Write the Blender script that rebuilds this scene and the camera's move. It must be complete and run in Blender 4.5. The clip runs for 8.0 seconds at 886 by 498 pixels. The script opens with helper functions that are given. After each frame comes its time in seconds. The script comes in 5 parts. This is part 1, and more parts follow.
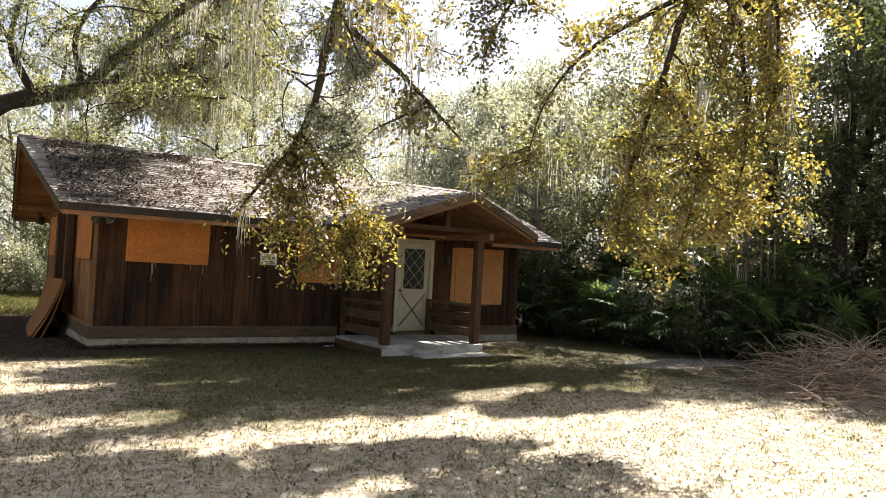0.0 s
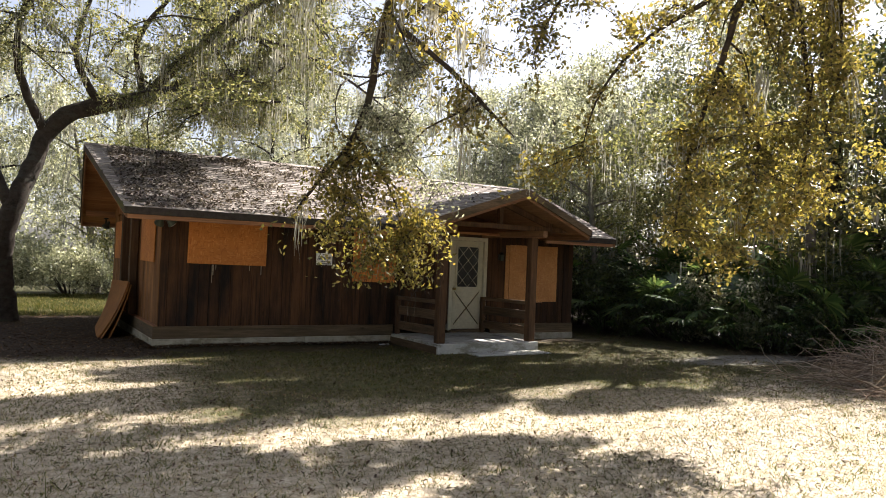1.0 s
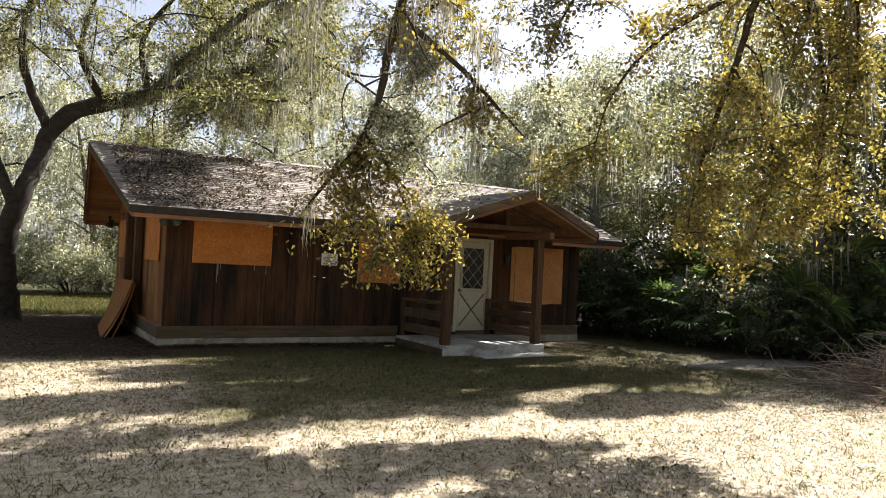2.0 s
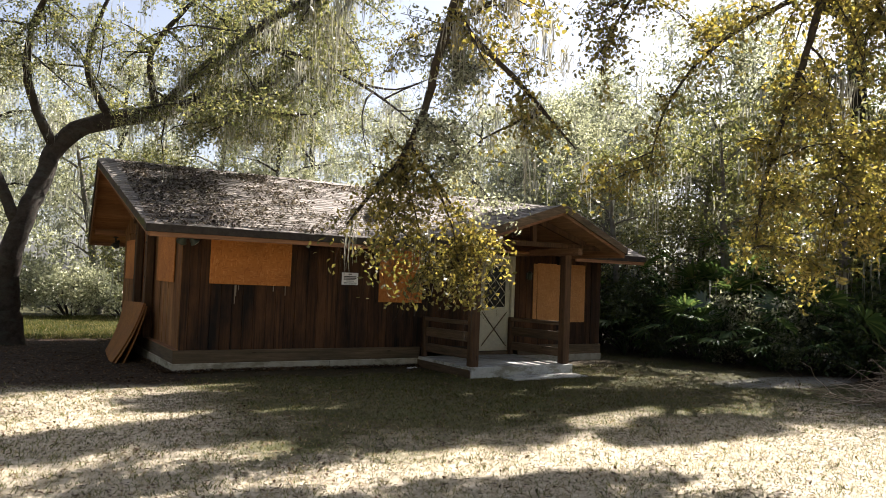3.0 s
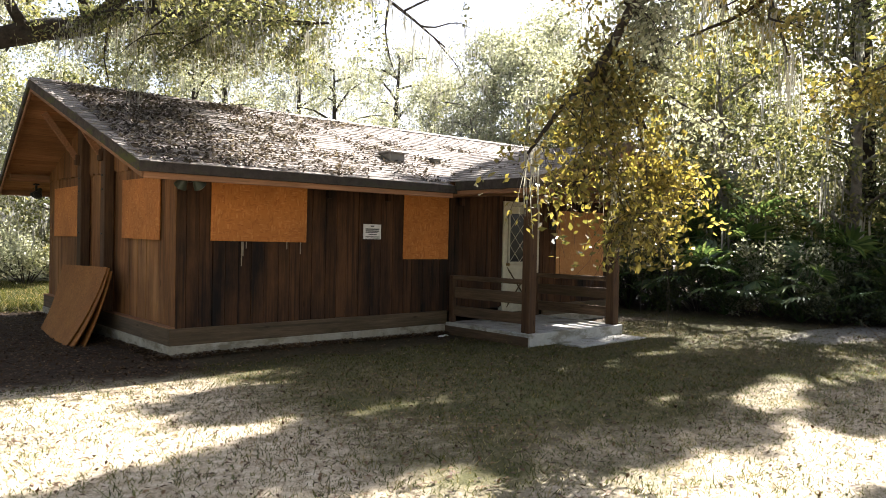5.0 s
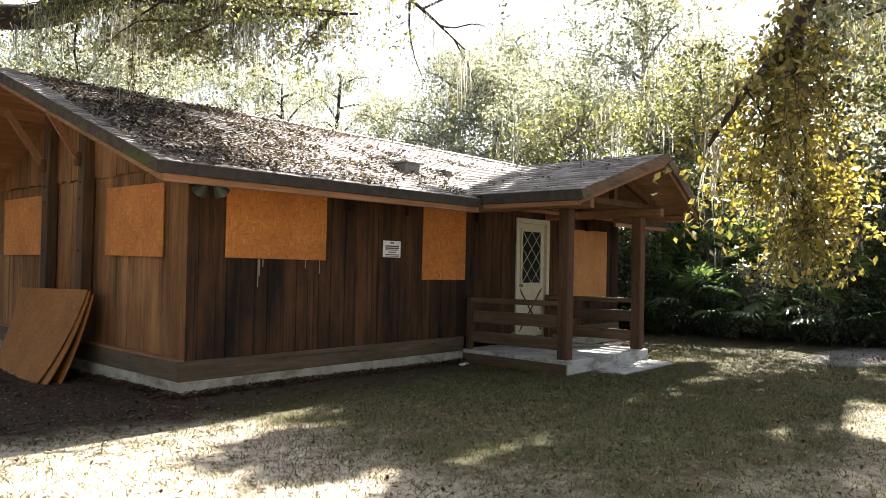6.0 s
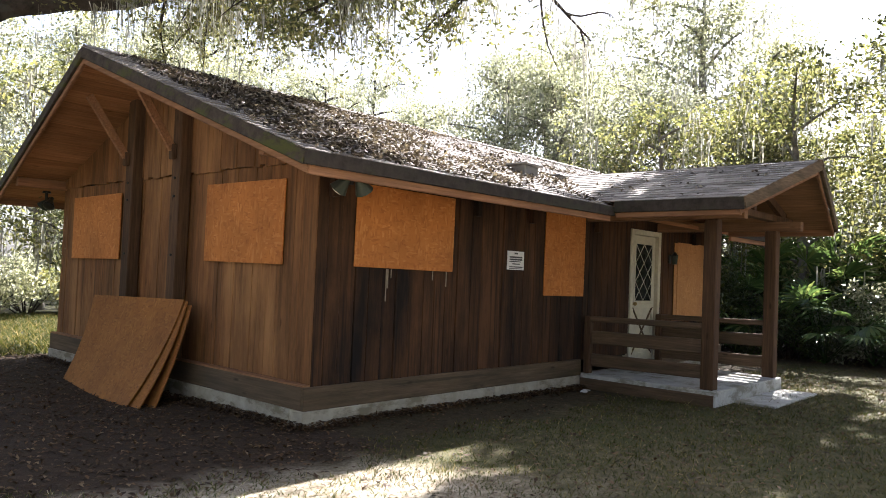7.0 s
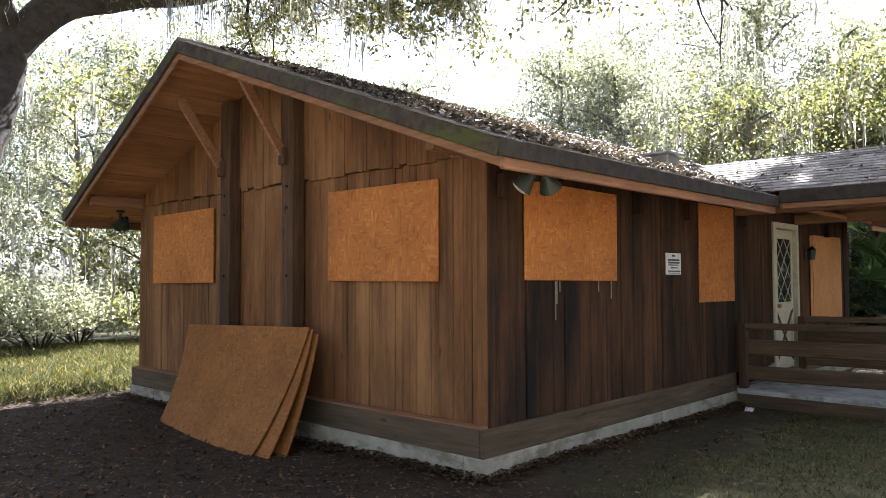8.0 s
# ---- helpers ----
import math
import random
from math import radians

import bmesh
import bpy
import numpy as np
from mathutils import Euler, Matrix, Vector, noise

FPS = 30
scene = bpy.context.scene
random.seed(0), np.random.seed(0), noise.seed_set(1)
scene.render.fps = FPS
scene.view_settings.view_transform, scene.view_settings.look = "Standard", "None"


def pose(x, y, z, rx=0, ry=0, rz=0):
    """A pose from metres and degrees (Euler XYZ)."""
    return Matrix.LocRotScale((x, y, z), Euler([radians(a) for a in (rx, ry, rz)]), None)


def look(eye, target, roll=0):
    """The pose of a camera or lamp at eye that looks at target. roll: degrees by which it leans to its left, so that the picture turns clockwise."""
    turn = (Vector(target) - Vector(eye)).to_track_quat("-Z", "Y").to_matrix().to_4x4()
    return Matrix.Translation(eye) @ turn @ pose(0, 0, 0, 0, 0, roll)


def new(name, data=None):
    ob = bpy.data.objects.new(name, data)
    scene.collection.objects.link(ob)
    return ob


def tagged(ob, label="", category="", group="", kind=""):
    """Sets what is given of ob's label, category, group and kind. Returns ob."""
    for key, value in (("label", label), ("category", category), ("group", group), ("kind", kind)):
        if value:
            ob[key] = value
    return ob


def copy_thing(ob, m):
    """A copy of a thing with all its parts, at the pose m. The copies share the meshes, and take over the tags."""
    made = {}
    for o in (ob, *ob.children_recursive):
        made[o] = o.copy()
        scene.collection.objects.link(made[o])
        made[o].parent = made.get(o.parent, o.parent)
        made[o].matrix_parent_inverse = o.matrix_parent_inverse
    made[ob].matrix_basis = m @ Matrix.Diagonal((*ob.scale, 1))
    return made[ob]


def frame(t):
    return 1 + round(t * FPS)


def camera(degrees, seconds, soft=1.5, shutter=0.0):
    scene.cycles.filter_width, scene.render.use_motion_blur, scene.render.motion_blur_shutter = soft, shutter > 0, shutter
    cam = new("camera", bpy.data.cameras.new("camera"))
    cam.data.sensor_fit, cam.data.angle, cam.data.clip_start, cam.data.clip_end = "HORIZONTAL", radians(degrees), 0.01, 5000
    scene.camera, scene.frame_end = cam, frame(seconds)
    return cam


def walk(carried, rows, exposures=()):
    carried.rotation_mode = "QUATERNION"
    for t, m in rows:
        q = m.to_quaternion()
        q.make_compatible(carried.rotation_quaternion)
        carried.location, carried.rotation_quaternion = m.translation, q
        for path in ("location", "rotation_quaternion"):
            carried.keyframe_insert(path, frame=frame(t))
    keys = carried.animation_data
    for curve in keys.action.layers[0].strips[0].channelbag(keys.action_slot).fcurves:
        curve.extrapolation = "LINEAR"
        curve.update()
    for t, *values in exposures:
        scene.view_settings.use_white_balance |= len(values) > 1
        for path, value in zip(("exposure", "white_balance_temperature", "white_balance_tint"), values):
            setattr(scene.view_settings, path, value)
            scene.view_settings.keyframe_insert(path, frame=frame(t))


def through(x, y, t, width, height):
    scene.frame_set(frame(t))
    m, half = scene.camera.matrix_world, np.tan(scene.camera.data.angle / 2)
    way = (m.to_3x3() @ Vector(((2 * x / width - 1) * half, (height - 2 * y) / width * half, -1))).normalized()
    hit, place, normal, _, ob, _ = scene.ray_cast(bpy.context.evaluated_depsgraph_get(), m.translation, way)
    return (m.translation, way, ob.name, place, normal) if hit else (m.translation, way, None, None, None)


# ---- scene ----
cam = camera(61.5, 8.0, soft=0.9)
PATH = [
    (0, (-2.544, -14.455, 1.805), (-1.395, -12.818, 1.847), 3.2),
    (0.5, (-2.558, -14.456, 1.807), (-1.484, -12.769, 1.839), 2.4),
    (1, (-2.568, -14.455, 1.795), (-1.537, -12.742, 1.826), 2.4),
    (1.5, (-2.575, -14.424, 1.8), (-1.551, -12.706, 1.829), 2.8),
    (1.7, (-2.579, -14.402, 1.794), (-1.553, -12.685, 1.824), 2.8),
    (2.8, (-2.834, -13.737, 1.778), (-1.797, -12.028, 1.85), 2.7),
    (3, (-2.912, -13.501, 1.767), (-1.863, -11.8, 1.85), 2.2),
    (3.5, (-3.216, -12.695, 1.745), (-2.077, -11.053, 1.838), 1.9),
    (4, (-3.453, -11.794, 1.703), (-2.248, -10.2, 1.633), 2.7),
    (4.5, (-3.658, -10.78, 1.687), (-2.399, -9.227, 1.633), 1.9),
    (4.7, (-3.734, -10.391, 1.688), (-2.455, -8.854, 1.647), 1.2),
    (5.8, (-4.223, -8.165, 1.587), (-2.746, -6.816, 1.586), 2.1),
    (6, (-4.285, -7.788, 1.537), (-2.796, -6.453, 1.574), 1.2),
    (6.5, (-4.379, -6.791, 1.573), (-2.887, -5.459, 1.547), 2.8),
    (7, (-4.459, -5.798, 1.503), (-2.983, -4.45, 1.571), 2.4),
    (7.5, (-4.489, -4.801, 1.566), (-3.012, -3.451, 1.546), 2.2),
    (8, (-4.535, -3.881, 1.553), (-3.087, -2.505, 1.635), -0.2),
]
walk(cam, [(t, look(eye, target, roll)) for t, eye, target, roll in PATH],
     [(0, 2.24, 6300, 16), (0.5, 2.02, 6300, 16), (3.5, 1.9, 6200, 14), (4.7, 2.36, 6200, 15), (6, 2.72, 6050, 15), (6.5, 2.62, 6000, 17), (8, 2.96, 5600, 16)])

# ---- world, sun, exposure ----
SUN = Vector((1.0, 0.27, 1.02)).normalized()
world = bpy.data.worlds.new("sky")
scene.world = world
world.use_nodes = True
wn = world.node_tree.nodes
sky = wn.new("ShaderNodeTexSky")
sky.sky_type = "NISHITA"
sky.sun_disc = False
sky.sun_elevation = math.asin(SUN.z)
sky.sun_rotation = math.atan2(SUN.x, SUN.y)
sky.dust_density = 2.5
wn["Background"].inputs["Strength"].default_value = 0.052
haze = wn.new("ShaderNodeHueSaturation")
haze.inputs["Saturation"].default_value = 0.55
world.node_tree.links.new(sky.outputs[0], haze.inputs["Color"])
world.node_tree.links.new(haze.outputs[0], wn["Background"].inputs["Color"])
lamp = bpy.data.lights.new("sun", "SUN")
lamp.energy, lamp.angle, lamp.color = 5.0, radians(0.55), (1.0, 0.93, 0.82)
sun = new("sun", lamp)
sun.matrix_world = look(SUN * 60, (0, 0, 0))

# ---- materials ----


def mat(name, rough=0.8):
    m = bpy.data.materials.new(name)
    m.use_nodes = True
    b = m.node_tree.nodes["Principled BSDF"]
    b.inputs["Roughness"].default_value = rough
    b.inputs["Specular IOR Level"].default_value = 0.25
    return m, m.node_tree.nodes, m.node_tree.links, b


def coords(n, l, scale, obj=False):
    """World position (or object position) stretched by scale."""
    if obj:
        src = n.new("ShaderNodeTexCoord").outputs["Object"]
    else:
        src = n.new("ShaderNodeNewGeometry").outputs["Position"]
    mp = n.new("ShaderNodeMapping")
    mp.inputs["Scale"].default_value = scale
    l.new(src, mp.inputs["Vector"])
    return mp.outputs["Vector"]


def noise_tex(n, l, vec, scale, detail=4.0, rough=0.6):
    t = n.new("ShaderNodeTexNoise")
    t.inputs["Scale"].default_value, t.inputs["Detail"].default_value, t.inputs["Roughness"].default_value = scale, detail, rough
    l.new(vec, t.inputs["Vector"])
    return t.outputs["Fac"]


def ramp(n, l, fac, stops):
    r = n.new("ShaderNodeValToRGB")
    e = r.color_ramp.elements
    while len(e) < len(stops):
        e.new(0.5)
    for el, (p, c) in zip(e, stops):
        el.position, el.color = p, (*c, 1)
    l.new(fac, r.inputs["Fac"])
    return r.outputs["Color"]


def mixc(n, l, a, b, fac, mode="MIX"):
    m = n.new("ShaderNodeMix")
    m.data_type, m.blend_type = "RGBA", mode
    for sock, v in ((m.inputs[0], fac), (m.inputs[6], a), (m.inputs[7], b)):
        if isinstance(v, (int, float)):
            sock.default_value = v
        elif isinstance(v, tuple):
            sock.default_value = (*v, 1)
        else:
            l.new(v, sock)
    return m.outputs[2]


def bump(n, l, b, height, strength=0.4, distance=0.01):
    bm = n.new("ShaderNodeBump")
    bm.inputs["Strength"].default_value, bm.inputs["Distance"].default_value = strength, distance
    l.new(height, bm.inputs["Height"])
    l.new(bm.outputs["Normal"], b.inputs["Normal"])


def math_node(n, l, op, a, b=None, clamp=False):
    m = n.new("ShaderNodeMath")
    m.operation, m.use_clamp = op, clamp
    for s, v in zip(m.inputs, (a, b)):
        if v is None:
            continue
        if isinstance(v, (int, float)):
            s.default_value = v
        else:
            l.new(v, s)
    return m.outputs[0]


def wood(name, dark, light, axis="z", stain=(0.02, 0.014, 0.01), stain_amount=0.5, rough=0.85, vary=0.5, bleach=None, grain_size=1.0):
    """Weathered timber with the grain along an axis: fine grain, board tone, broad damp stains, narrow runs, knots."""
    m, n, l, b = mat(name, rough)
    g = grain_size
    s = {"z": (55 * g, 55 * g, 2.2), "x": (1.6, 38, 38), "y": (38, 1.6, 38)}[axis]
    grain = noise_tex(n, l, coords(n, l, s), 1.0, 6.0, 0.65)
    col = ramp(n, l, grain, [(0.25, dark), (0.75, light)])
    rnd = n.new("ShaderNodeObjectInfo").outputs["Random"]
    lum = n.new("ShaderNodeMapRange")
    lum.inputs["To Min"].default_value, lum.inputs["To Max"].default_value = 1 - vary, 1 + vary * 0.7
    l.new(rnd, lum.inputs["Value"])
    comb = n.new("ShaderNodeCombineColor")
    for i in range(3):
        l.new(lum.outputs[0], comb.inputs[i])
    col = mixc(n, l, col, comb.outputs[0], 1.0, "MULTIPLY")
    if bleach:
        s4 = {"z": (1.1, 1.1, 0.5), "x": (0.5, 1.1, 1.1), "y": (1.1, 0.5, 1.1)}[axis]
        worn = noise_tex(n, l, coords(n, l, s4), 1.0, 5.0, 0.6)
        col = mixc(n, l, col, bleach, ramp(n, l, worn, [(0.42, (0, 0, 0)), (0.66, (0.75, 0.75, 0.75))]))
    s2 = {"z": (2.6, 2.6, 0.45), "x": (0.7, 3.2, 3.2), "y": (3.2, 0.7, 3.2)}[axis]
    patches = noise_tex(n, l, coords(n, l, s2), 1.0, 6.0, 0.72)
    pm = ramp(n, l, patches, [(0.4, (0, 0, 0)), (0.66, (1, 1, 1))])
    col = mixc(n, l, col, stain, math_node(n, l, "MULTIPLY", pm, stain_amount))
    s5 = {"z": (19, 19, 0.5), "x": (0.5, 19, 19), "y": (19, 0.5, 19)}[axis]
    runs = noise_tex(n, l, coords(n, l, s5), 1.0, 3.0, 0.6)
    col = mixc(n, l, col, stain, math_node(n, l, "MULTIPLY", ramp(n, l, runs, [(0.52, (0, 0, 0)), (0.7, (1, 1, 1))]), stain_amount * 0.8))
    knots = n.new("ShaderNodeTexVoronoi")
    knots.inputs["Scale"].default_value = 1.0
    s3 = {"z": (5, 5, 1.5), "x": (1.5, 5, 5), "y": (5, 1.5, 5)}[axis]
    l.new(coords(n, l, s3), knots.inputs["Vector"])
    kn = ramp(n, l, knots.outputs["Distance"], [(0.04, (0.7, 0.7, 0.7)), (0.1, (0, 0, 0))])
    col = mixc(n, l, col, tuple(c * 0.4 for c in dark), kn)
    l.new(col, b.inputs["Base Color"])
    bump(n, l, b, grain, 0.35, 0.004)
    return m


def osb(name, base=(0.52, 0.2, 0.046), pale=(0.66, 0.31, 0.095), dark=(0.33, 0.105, 0.024), spread=0.6):
    """Strand board: flat chips of several tones lying across one another."""
    m, n, l, b = mat(name, 0.7)
    cols = []
    for k, s in enumerate(((17, 17, 50), (46, 46, 15))):
        v = n.new("ShaderNodeTexVoronoi")
        v.inputs["Scale"].default_value = 1.0
        v.inputs["Randomness"].default_value = 1.0
        l.new(coords(n, l, s), v.inputs["Vector"])
        sp = n.new("ShaderNodeSeparateColor")
        l.new(v.outputs["Color"], sp.inputs[0])
        cols.append(ramp(n, l, sp.outputs[k], [(0.0, dark), (0.35, base), (0.75, base), (1.0, pale)]))
    pick = noise_tex(n, l, coords(n, l, (7, 7, 7)), 1.0, 3.0)
    col = mixc(n, l, cols[0], cols[1], ramp(n, l, pick, [(0.46, (0, 0, 0)), (0.54, (1, 1, 1))]))
    col = mixc(n, l, col, base, 1 - spread)
    big = noise_tex(n, l, coords(n, l, (1.3, 1.3, 1.3)), 1.0, 4.0)
    col = mixc(n, l, col, ramp(n, l, big, [(0.3, (0.72, 0.68, 0.64)), (0.7, (1.08, 1.05, 1.0))]), 1.0, "MULTIPLY")
    l.new(col, b.inputs["Base Color"])
    bump(n, l, b, pick, 0.2, 0.003)
    return m


def stone(name, a, b2, scale=6.0, rough=0.9, depth=0.006, spots=None):
    m, n, l, b = mat(name, rough)
    f = noise_tex(n, l, coords(n, l, (1, 1, 1)), scale, 7.0, 0.7)
    col = ramp(n, l, f, [(0.32, a), (0.68, b2)])
    if spots:
        g = noise_tex(n, l, coords(n, l, (1, 1, 2.2)), 2.1, 5.0, 0.75)
        col = mixc(n, l, col, spots, ramp(n, l, g, [(0.5, (0, 0, 0)), (0.62, (1, 1, 1))]))
    l.new(col, b.inputs["Base Color"])
    bump(n, l, b, f, 0.5, depth)
    return m


def leafy(name, stops, through=0.45, rough=0.55, gloss=0.3, tint=(1.5, 1.45, 0.9)):
    """Leaves: colour varies leaf by leaf, light passes through."""
    m, n, l, b = mat(name, rough)
    b.inputs["Specular IOR Level"].default_value = gloss
    isl = n.new("ShaderNodeNewGeometry").outputs["Random Per Island"]
    col = ramp(n, l, isl, stops)
    patch = noise_tex(n, l, coords(n, l, (0.8, 0.8, 0.8)), 1.0, 2.0)
    col = mixc(n, l, col, ramp(n, l, patch, [(0.3, (0.7, 0.72, 0.7)), (0.7, (1.25, 1.2, 1.1))]), 1.0, "MULTIPLY")
    l.new(col, b.inputs["Base Color"])
    tr = n.new("ShaderNodeBsdfTranslucent")
    l.new(mixc(n, l, col, tint, 1.0, "MULTIPLY"), tr.inputs["Color"])
    mx = n.new("ShaderNodeMixShader")
    mx.inputs[0].default_value = through
    l.new(b.outputs[0], mx.inputs[1])
    l.new(tr.outputs[0], mx.inputs[2])
    l.new(mx.outputs[0], n["Material Output"].inputs["Surface"])
    return m


def plain(name, col, rough=0.6, metal=0.0, var=0.2):
    m, n, l, b = mat(name, rough)
    f = noise_tex(n, l, coords(n, l, (1, 1, 1)), 14.0, 5.0)
    l.new(ramp(n, l, f, [(0.3, tuple(c * (1 - var) for c in col)), (0.7, tuple(min(1, c * (1 + var * 0.5)) for c in col))]), b.inputs["Base Color"])
    b.inputs["Metallic"].default_value = metal
    return m


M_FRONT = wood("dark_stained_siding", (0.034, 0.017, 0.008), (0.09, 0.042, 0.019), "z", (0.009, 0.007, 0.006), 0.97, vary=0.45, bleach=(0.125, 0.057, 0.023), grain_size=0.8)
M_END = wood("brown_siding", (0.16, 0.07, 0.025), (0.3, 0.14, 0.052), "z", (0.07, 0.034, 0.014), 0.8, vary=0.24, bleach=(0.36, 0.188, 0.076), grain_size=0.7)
M_POST = wood("dark_post_timber", (0.05, 0.028, 0.015), (0.16, 0.088, 0.046), "z", (0.03, 0.02, 0.013), 0.6, vary=0.2)
M_RAIL = wood("weathered_rail_timber", (0.055, 0.035, 0.022), (0.20, 0.13, 0.08), "y", (0.03, 0.03, 0.018), 0.5, vary=0.25)
M_TRIM = wood("reddish_trim_x", (0.17, 0.075, 0.035), (0.42, 0.22, 0.11), "x", (0.13, 0.08, 0.05), 0.5, vary=0.2)
M_TRIM_Y = wood("reddish_trim_y", (0.17, 0.075, 0.035), (0.42, 0.22, 0.11), "y", (0.13, 0.08, 0.05), 0.4, vary=0.2)
M_DECK = wood("roof_deck_wood", (0.20, 0.085, 0.036), (0.50, 0.25, 0.11), "x", (0.14, 0.08, 0.04), 0.3, vary=0.22)
M_DECK_Y = wood("porch_deck_wood", (0.14, 0.07, 0.035), (0.36, 0.2, 0.1), "y", (0.1, 0.06, 0.035), 0.4, vary=0.22)
M_SKIRT = wood("grey_skirt_board", (0.085, 0.056, 0.033), (0.22, 0.155, 0.095), "x", (0.04, 0.034, 0.019), 0.75, vary=0.2)
M_SKIRT_Y = wood("grey_skirt_board_y", (0.075, 0.052, 0.03), (0.2, 0.14, 0.085), "y", (0.06, 0.05, 0.035), 0.6, vary=0.2)
M_OSB = osb("strand_board")
M_OSB2 = osb("weathered_strand_board", (0.29, 0.12, 0.027), (0.38, 0.18, 0.05), (0.18, 0.07, 0.018), 0.6)
M_OSB3 = osb("faded_strand_board", (0.52, 0.255, 0.095), (0.64, 0.37, 0.17), (0.38, 0.17, 0.06), 0.5)
M_CONCRETE = stone("footing_concrete", (0.26, 0.235, 0.18), (0.4, 0.37, 0.3), 5.0, spots=(0.19, 0.165, 0.115))
M_SLAB = stone("porch_concrete", (0.32, 0.32, 0.30), (0.5, 0.5, 0.47), 4.0, spots=(0.22, 0.21, 0.17))
M_EDGE = stone("mossy_roof_edge", (0.028, 0.022, 0.018), (0.08, 0.063, 0.05), 9.0, spots=(0.065, 0.068, 0.02))
M_EAVE = stone("dark_eave_edge", (0.022, 0.018, 0.015), (0.06, 0.048, 0.04), 9.0, spots=(0.045, 0.042, 0.028))
M_DRIP = plain("pale_drip", (0.3, 0.25, 0.18), 0.8, var=0.4)
M_WHITE = plain("cream_door_paint", (0.54, 0.505, 0.385), 0.5, var=0.14)
M_DARKIN = plain("dark_inside", (0.03, 0.028, 0.026), 0.9)
M_IRON = plain("dark_metal", (0.045, 0.045, 0.042), 0.45, 0.7)
M_LAMPGREEN = plain("weathered_lamp_metal", (0.055, 0.065, 0.05), 0.5, 0.4)
M_SHELL = plain("bulb_glass_cream", (0.62, 0.58, 0.46), 0.25)
M_BRASS = plain("worn_brass", (0.35, 0.25, 0.1), 0.35, 0.9)
M_SIGN = plain("white_sign", (0.78, 0.78, 0.76), 0.5, var=0.08)
M_INK = plain("black_ink", (0.1, 0.1, 0.1), 0.6)
M_VENT = plain("grey_vent_metal", (0.22, 0.21, 0.19), 0.5, 0.5)
M_BARK = stone("oak_bark", (0.014, 0.011, 0.008), (0.055, 0.043, 0.033), 7.0, depth=0.03, spots=(0.045, 0.044, 0.034))
M_BARK2 = stone("pale_bark", (0.07, 0.06, 0.05), (0.22, 0.195, 0.16), 6.0, depth=0.03, spots=(0.15, 0.15, 0.125))
M_LITTER = leafy("fallen_leaves", [(0.0, (0.032, 0.018, 0.009)), (0.5, (0.075, 0.042, 0.021)), (0.9, (0.13, 0.08, 0.042)), (1.0, (0.24, 0.175, 0.105))], 0.12, 0.7)
M_ROOFLEAF = leafy("grey_roof_leaves", [(0.0, (0.03, 0.024, 0.02)), (0.5, (0.085, 0.068, 0.057)), (0.82, (0.18, 0.15, 0.13)), (1.0, (0.4, 0.36, 0.315))], 0.1, 0.7)
M_NEAR = leafy("oak_leaves_near", [(0.0, (0.075, 0.08, 0.028)), (0.45, (0.17, 0.148, 0.045)), (0.92, (0.25, 0.22, 0.08)), (1.0, (0.27, 0.21, 0.1))], 0.58, 0.36, 0.6, (1.52, 1.43, 0.8))
M_OAK = leafy("oak_leaves", [(0.0, (0.06, 0.072, 0.032)), (0.5, (0.13, 0.138, 0.062)), (1.0, (0.24, 0.228, 0.115))], 0.6, 0.4, 0.5, (1.4, 1.38, 1.0))
# woodland leaves paled and greyed: glare and haze put into the colour
M_GLARE_LEAF = leafy("glare_paled_leaves", [(0.0, (0.11, 0.12, 0.08)), (0.5, (0.25, 0.26, 0.18)), (1.0, (0.46, 0.47, 0.38))], 0.55, 0.26, 0.8, (1.36, 1.37, 1.15))
M_DARKLEAF = leafy("dark_shrub_leaves", [(0.0, (0.026, 0.04, 0.016)), (0.6, (0.058, 0.082, 0.03)), (1.0, (0.115, 0.135, 0.045))], 0.32, 0.28, 0.55)
M_PALM = leafy("palmetto_leaves", [(0.0, (0.042, 0.078, 0.034)), (0.7, (0.08, 0.132, 0.055)), (1.0, (0.15, 0.2, 0.085))], 0.4, 0.26, 0.8)
M_MOSS = leafy("grey_moss", [(0.0, (0.22, 0.22, 0.2)), (0.6, (0.34, 0.34, 0.31)), (1.0, (0.46, 0.46, 0.43))], 0.45, 0.9, 0.1, (1.15, 1.15, 1.05))
# pale straw blades for the sunlit lawn, sun put into the colour
M_GRASS_SUN = leafy("dry_grass", [(0.0, (0.04, 0.06, 0.012)), (0.55, (0.105, 0.13, 0.03)), (0.8, (0.29, 0.25, 0.13)), (1.0, (0.6, 0.53, 0.42))], 0.3, 0.7, 0.2)
# green blades, darkened for the shaded front; also the green back lawn
M_GREEN = leafy("green_grass", [(0.0, (0.027, 0.037, 0.008)), (0.6, (0.068, 0.08, 0.018)), (0.86, (0.135, 0.12, 0.042)), (1.0, (0.33, 0.27, 0.16))], 0.3, 0.7, 0.2)
M_TWIG = leafy("dry_twigs", [(0.0, (0.18, 0.13, 0.095)), (0.6, (0.36, 0.28, 0.22)), (1.0, (0.55, 0.46, 0.39))], 0.0, 0.85, 0.1)

